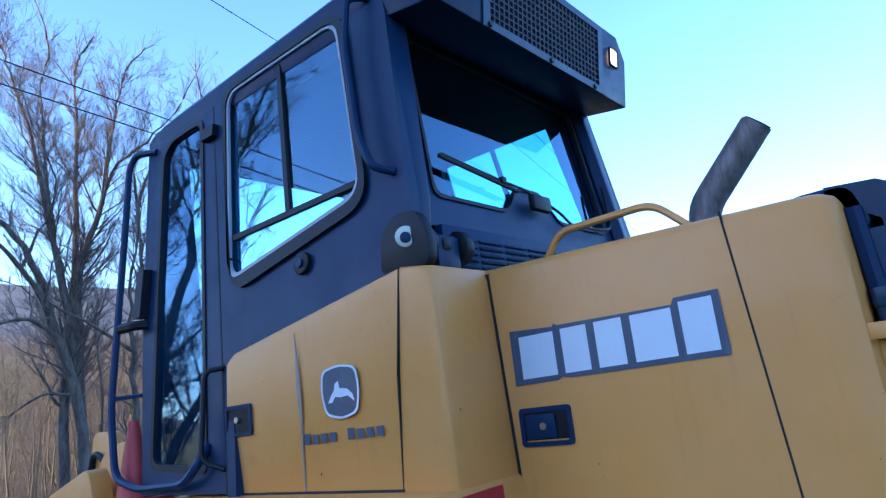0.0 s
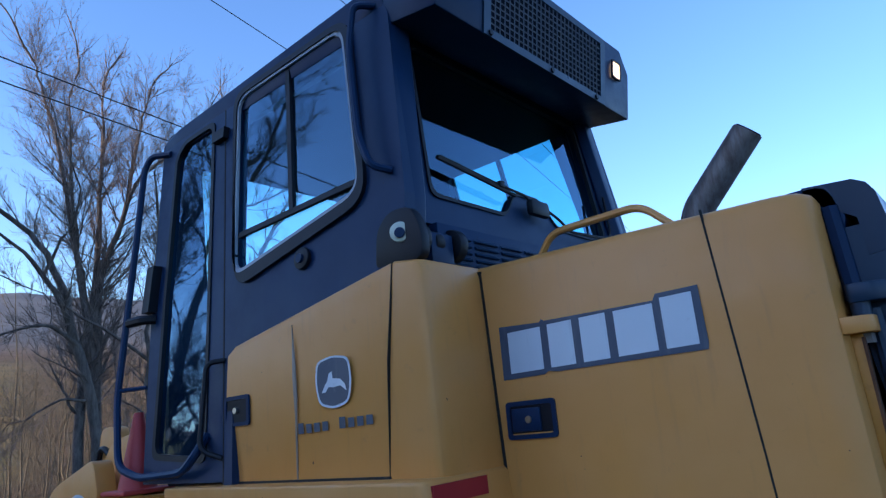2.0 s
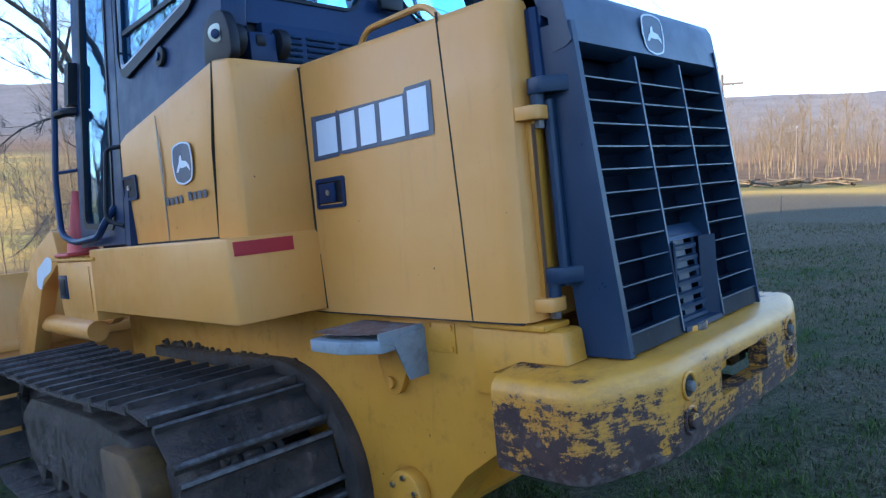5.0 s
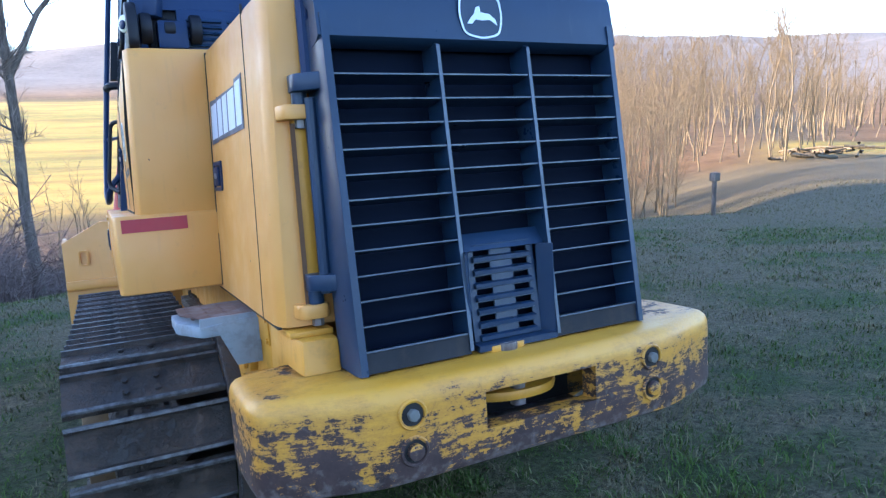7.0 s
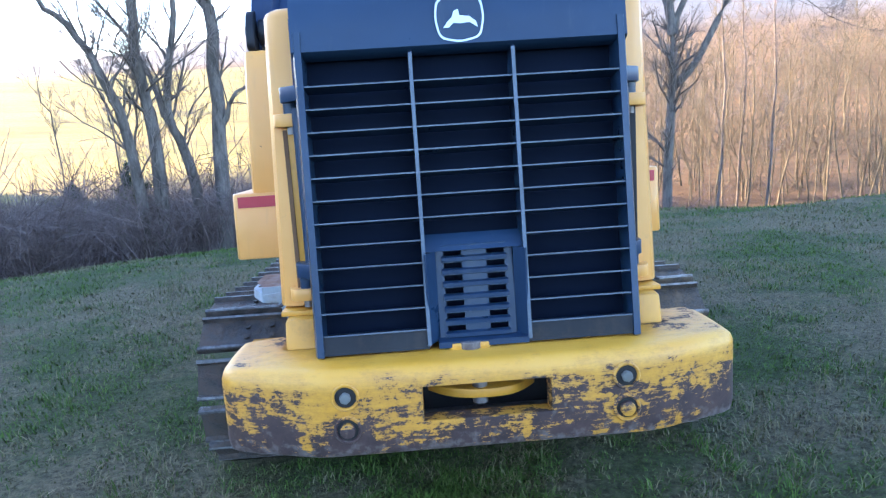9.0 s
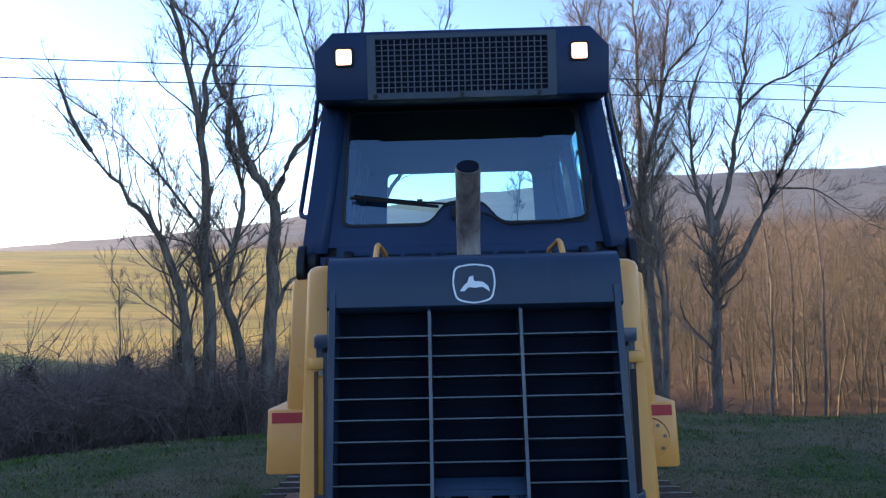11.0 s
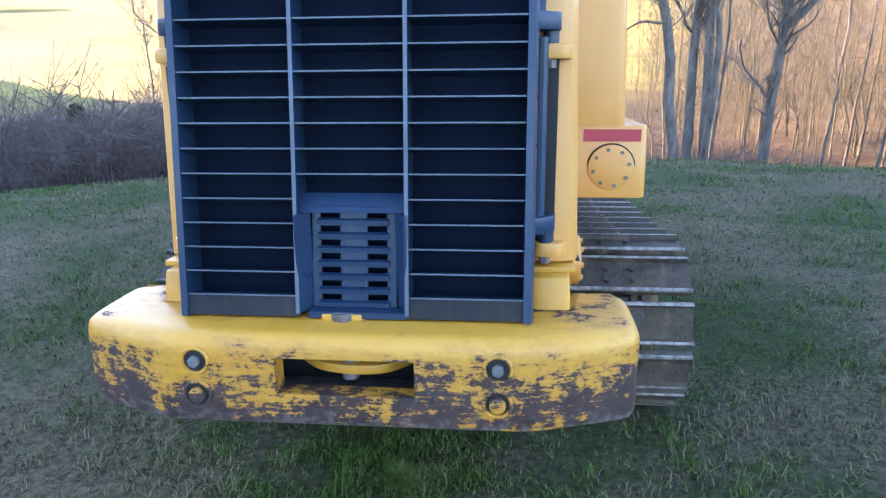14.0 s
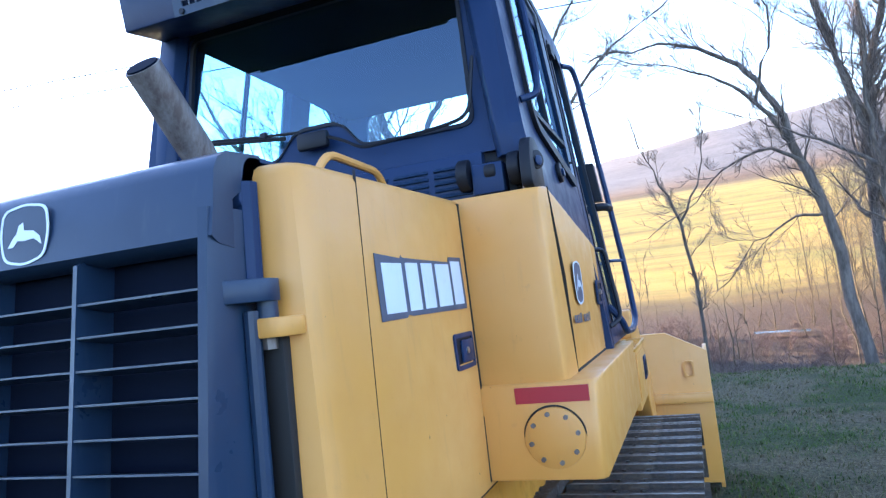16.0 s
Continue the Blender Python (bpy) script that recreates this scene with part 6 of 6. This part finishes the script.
# --- loader tower, arms and bucket at the nose
for s, side in SIDES:
    part("lift_tower", prism(round_poly([(3.08, 1.08), (3.10, 1.30), (3.30, 1.50), (3.55, 1.66), (3.80, 1.62), (4.05, 1.30), (4.05, 0.95), (3.3, 0.95)], 0.08), "x", min(s * 0.72, s * 0.78), max(s * 0.72, s * 0.78), 0.006), M_YELLOW, loader, "yellow lift arm tower")
    part("lift_arm", prism(round_poly([(3.55, 1.35), (3.62, 1.55), (4.1, 1.42), (4.75, 0.95), (4.85, 0.45), (4.65, 0.45), (4.0, 1.18)], 0.06), "x", min(s * 0.84, s * 0.94), max(s * 0.84, s * 0.94), 0.008), M_YELLOW, loader, "yellow lift arm")
    part("lift_cylinder", tube([(s * 0.85, 3.30, 0.93), (s * 0.85, 4.3, 0.93)], 0.062, 16, 0), M_YELLOW, loader, "yellow hydraulic cylinder")
    part("tilt_link", prism(round_poly([(4.05, 1.25), (4.15, 1.72), (4.35, 1.72), (4.45, 1.25)], 0.06), "x", min(s * 0.52, s * 0.60), max(s * 0.52, s * 0.60), 0.006), M_YELLOW, loader, "yellow tilt link with black hoses")
    part("hose", tube([(s * 0.61, 4.0, 1.25), (s * 0.63, 4.12, 1.55), (s * 0.62, 4.3, 1.62), (s * 0.62, 4.4, 1.3)], 0.018, 8, 0.08), M_RUBBER, loader, "black hydraulic hose")
part("paint_patch", prism(round_poly([(3.72, 1.30), (3.70, 1.37), (3.80, 1.385), (3.92, 1.345), (4.05, 1.30), (4.09, 1.20), (4.00, 1.17), (3.92, 1.245)], 0.03), "x", -0.9418, -0.9385), M_WHITE, loader, "pale patch of flaked paint")
back = [(-1.38, 0.10), (-1.38, 1.12), (-1.08, 1.28), (1.08, 1.28), (1.38, 1.12), (1.38, 0.10)]
bucket = part("bucket", prism(back, "y", 4.82, 4.88, 0.006), M_YELLOW, loader, "worn yellow bucket seen from behind")
part("bucket_floor", prism([(4.85, 0.10), (5.75, 0.02), (5.75, 0.06), (4.88, 0.15)], "x", -1.38, 1.38), M_YELLOW, bucket)
part("bucket_rib", box(-1.38, 1.38, 4.78, 4.82, 0.72, 0.80, 0.01), M_YELLOW, bucket)
for s, side in SIDES:
    part("bucket_side", prism([(4.84, 0.06), (4.84, 1.12), (5.1, 1.15), (5.55, 0.85), (5.75, 0.04)], "x", min(s * 1.38, s * 1.35), max(s * 1.38, s * 1.35), 0.004), M_YELLOW, bucket)
    part("bucket_stop", ring_frame(round_rect(s * 1.23 - 0.04, s * 1.23 + 0.04, 0.92, 1.05, 0.02), round_rect(s * 1.23 - 0.025, s * 1.23 + 0.025, 0.935, 1.035, 0.015), 0.02, lambda x, z, w: (x, 4.82 - w, z)), M_YELLOW, bucket)

# --- tracks
SPR, IDL = (1.69, 0.405, 0.362), (3.98, 0.375, 0.332)          # centre y, z and radius of the link line


def track_loop(step_len):
    """Points and headings along the chain, from the back of the sprocket over the top."""
    (y0, z0, r0), (y1, z1, r1) = SPR, IDL
    d, a = math.hypot(y1 - y0, z1 - z0), math.atan2(z1 - z0, y1 - y0)
    off = math.asin((r0 - r1) / d)
    top, low = a + math.pi / 2 - off, a - math.pi / 2 + off
    run = math.sqrt(d * d - (r0 - r1) ** 2)
    arc0, arc1 = r0 * (2 * math.pi - (top - low)), r1 * (top - low)
    total = arc0 + arc1 + 2 * run
    n = round(total / step_len)
    for i in range(n):
        q = (i + 0.3) * total / n
        if q < arc0:
            t = low - q / r0
            yield y0 + r0 * math.cos(t), z0 + r0 * math.sin(t), t
        elif q < arc0 + run:
            f = (q - arc0) / run
            yield (y0 + r0 * math.cos(top)) * (1 - f) + (y1 + r1 * math.cos(top)) * f, (z0 + r0 * math.sin(top)) * (1 - f) + (z1 + r1 * math.sin(top)) * f - 0.03 * math.sin(math.pi * f), top
        elif q < arc0 + run + arc1:
            t = top - (q - arc0 - run) / r1
            yield y1 + r1 * math.cos(t), z1 + r1 * math.sin(t), t
        else:
            f = (q - arc0 - run - arc1) / run
            yield (y1 + r1 * math.cos(low)) * (1 - f) + (y0 + r0 * math.cos(low)) * f, (z1 + r1 * math.sin(low)) * (1 - f) + (z0 + r0 * math.sin(low)) * f, low


def shoe_mesh():
    """One shoe lying flat: plate with two grousers and bolts; y is along the chain, z outwards."""
    bm = prism([(-0.098, 0.028), (-0.098, 0.058), (-0.093, 0.066), (-0.080, 0.066), (-0.072, 0.042), (0.072, 0.042), (0.080, 0.066), (0.093, 0.066), (0.098, 0.058), (0.098, 0.028)], "x", -0.305, 0.305, 0.0)
    for x in (-0.075, 0.045):
        for y in (-0.03, 0.03):
            put_disc(bm, (x, y, 0.042), "z", 0.013, 0.012, 6)
    bmesh.ops.recalc_face_normals(bm, faces=bm.faces)
    shoe = bpy.data.meshes.new("shoe")
    bm.to_mesh(shoe)
    bm.free()
    shoe.materials.append(M_TRACK)
    shoe.materials.append(M_EDGE)
    for p in shoe.polygons:
        if p.center.z > 0.060 and p.normal.z > 0.3 and p.area > 0.004:
            p.material_index = 1
    return shoe


def put_link(bm, m):
    """The chain under one shoe: four side bars and a pin."""
    first = len(bm.verts)
    for x in (-0.105, -0.055, 0.03, 0.08):
        put_box(bm, x, x + 0.028, -0.115, 0.115, -0.045, 0.028)
    put_disc(bm, (-0.12, 0.10, -0.01), "x", 0.024, 0.24, 10)
    bm.verts.ensure_lookup_table()
    for v in bm.verts[first:]:
        v.co = m @ v.co


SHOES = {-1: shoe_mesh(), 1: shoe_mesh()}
SHOES[-1].materials[0] = M_TRACK_DARK
SHOES[-1].materials[1] = M_EDGE_DARK
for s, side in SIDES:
    M_MUD = M_TRACK_DARK if s < 0 else M_TRACK
    places = [Matrix.Translation((s * 0.968, y, z)) @ Matrix.Rotation(t - math.pi / 2, 4, "X") for y, z, t in track_loop(0.203)]
    chain = bmesh.new()
    for m in places:
        put_link(chain, m)
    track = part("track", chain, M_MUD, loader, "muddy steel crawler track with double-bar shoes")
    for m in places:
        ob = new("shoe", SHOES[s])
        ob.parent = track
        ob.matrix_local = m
    tf = part("track_frame", prism(round_poly([(1.95, 0.20), (1.85, 0.45), (2.05, 0.60), (2.6, 0.62), (3.6, 0.58), (3.85, 0.45), (3.75, 0.18)], 0.05), "x", min(s * 0.84, s * 1.17), max(s * 0.84, s * 1.17), 0.012), M_MUD, loader, "muddy steel track frame")
    part("frame_cap", prism(round_poly([(1.86, 0.12), (1.80, 0.46), (1.92, 0.58), (2.25, 0.56), (2.20, 0.14)], 0.04), "x", min(s * 1.10, s * 1.235), max(s * 1.10, s * 1.235), 0.015), M_GRIME, tf, "mud-caked yellow guard")
    for i in range(6):
        part("roller", disc((s * 0.80, 2.15 + 0.31 * i, 0.155), (s, 0, 0), 0.095, 0.34, 18, 0.01), M_MUD, tf, "track roller")
    part("carrier_roller", disc((s * 0.84, 2.75, 0.60), (s, 0, 0), 0.075, 0.28, 16, 0.01), M_MUD, tf)
    spr = part("sprocket", disc((s * 0.93, SPR[0], SPR[1]), (s, 0, 0), 0.34, 0.075, 26, 0.01), M_MUD, loader, "drive sprocket")
    part("final_drive", disc((s * 0.60, SPR[0], SPR[1]), (s, 0, 0), 0.20, 0.52, 24, 0.03), M_MUD, spr)
    part("idler", disc((s * 0.90, IDL[0], IDL[1]), (s, 0, 0), 0.31, 0.13, 26, 0.02), M_MUD, loader, "front idler wheel")


# ---------------------------------------------------------------- loose things on the loader
cone = thing("traffic_cone", "faded red traffic cone on the loader's foot plate", "cone")
cone.matrix_world = loader.matrix_world @ pose(-0.90, 3.22, 1.378)
part("cone_body", put_tube(bmesh.new(), [(0, 0, 0.02), (0, 0, 0.36)], [0.085, 0.022], 20), M_CONE, cone)
part("cone_base", box(-0.12, 0.12, -0.12, 0.12, 0, 0.022, 0.01), M_CONE, cone)
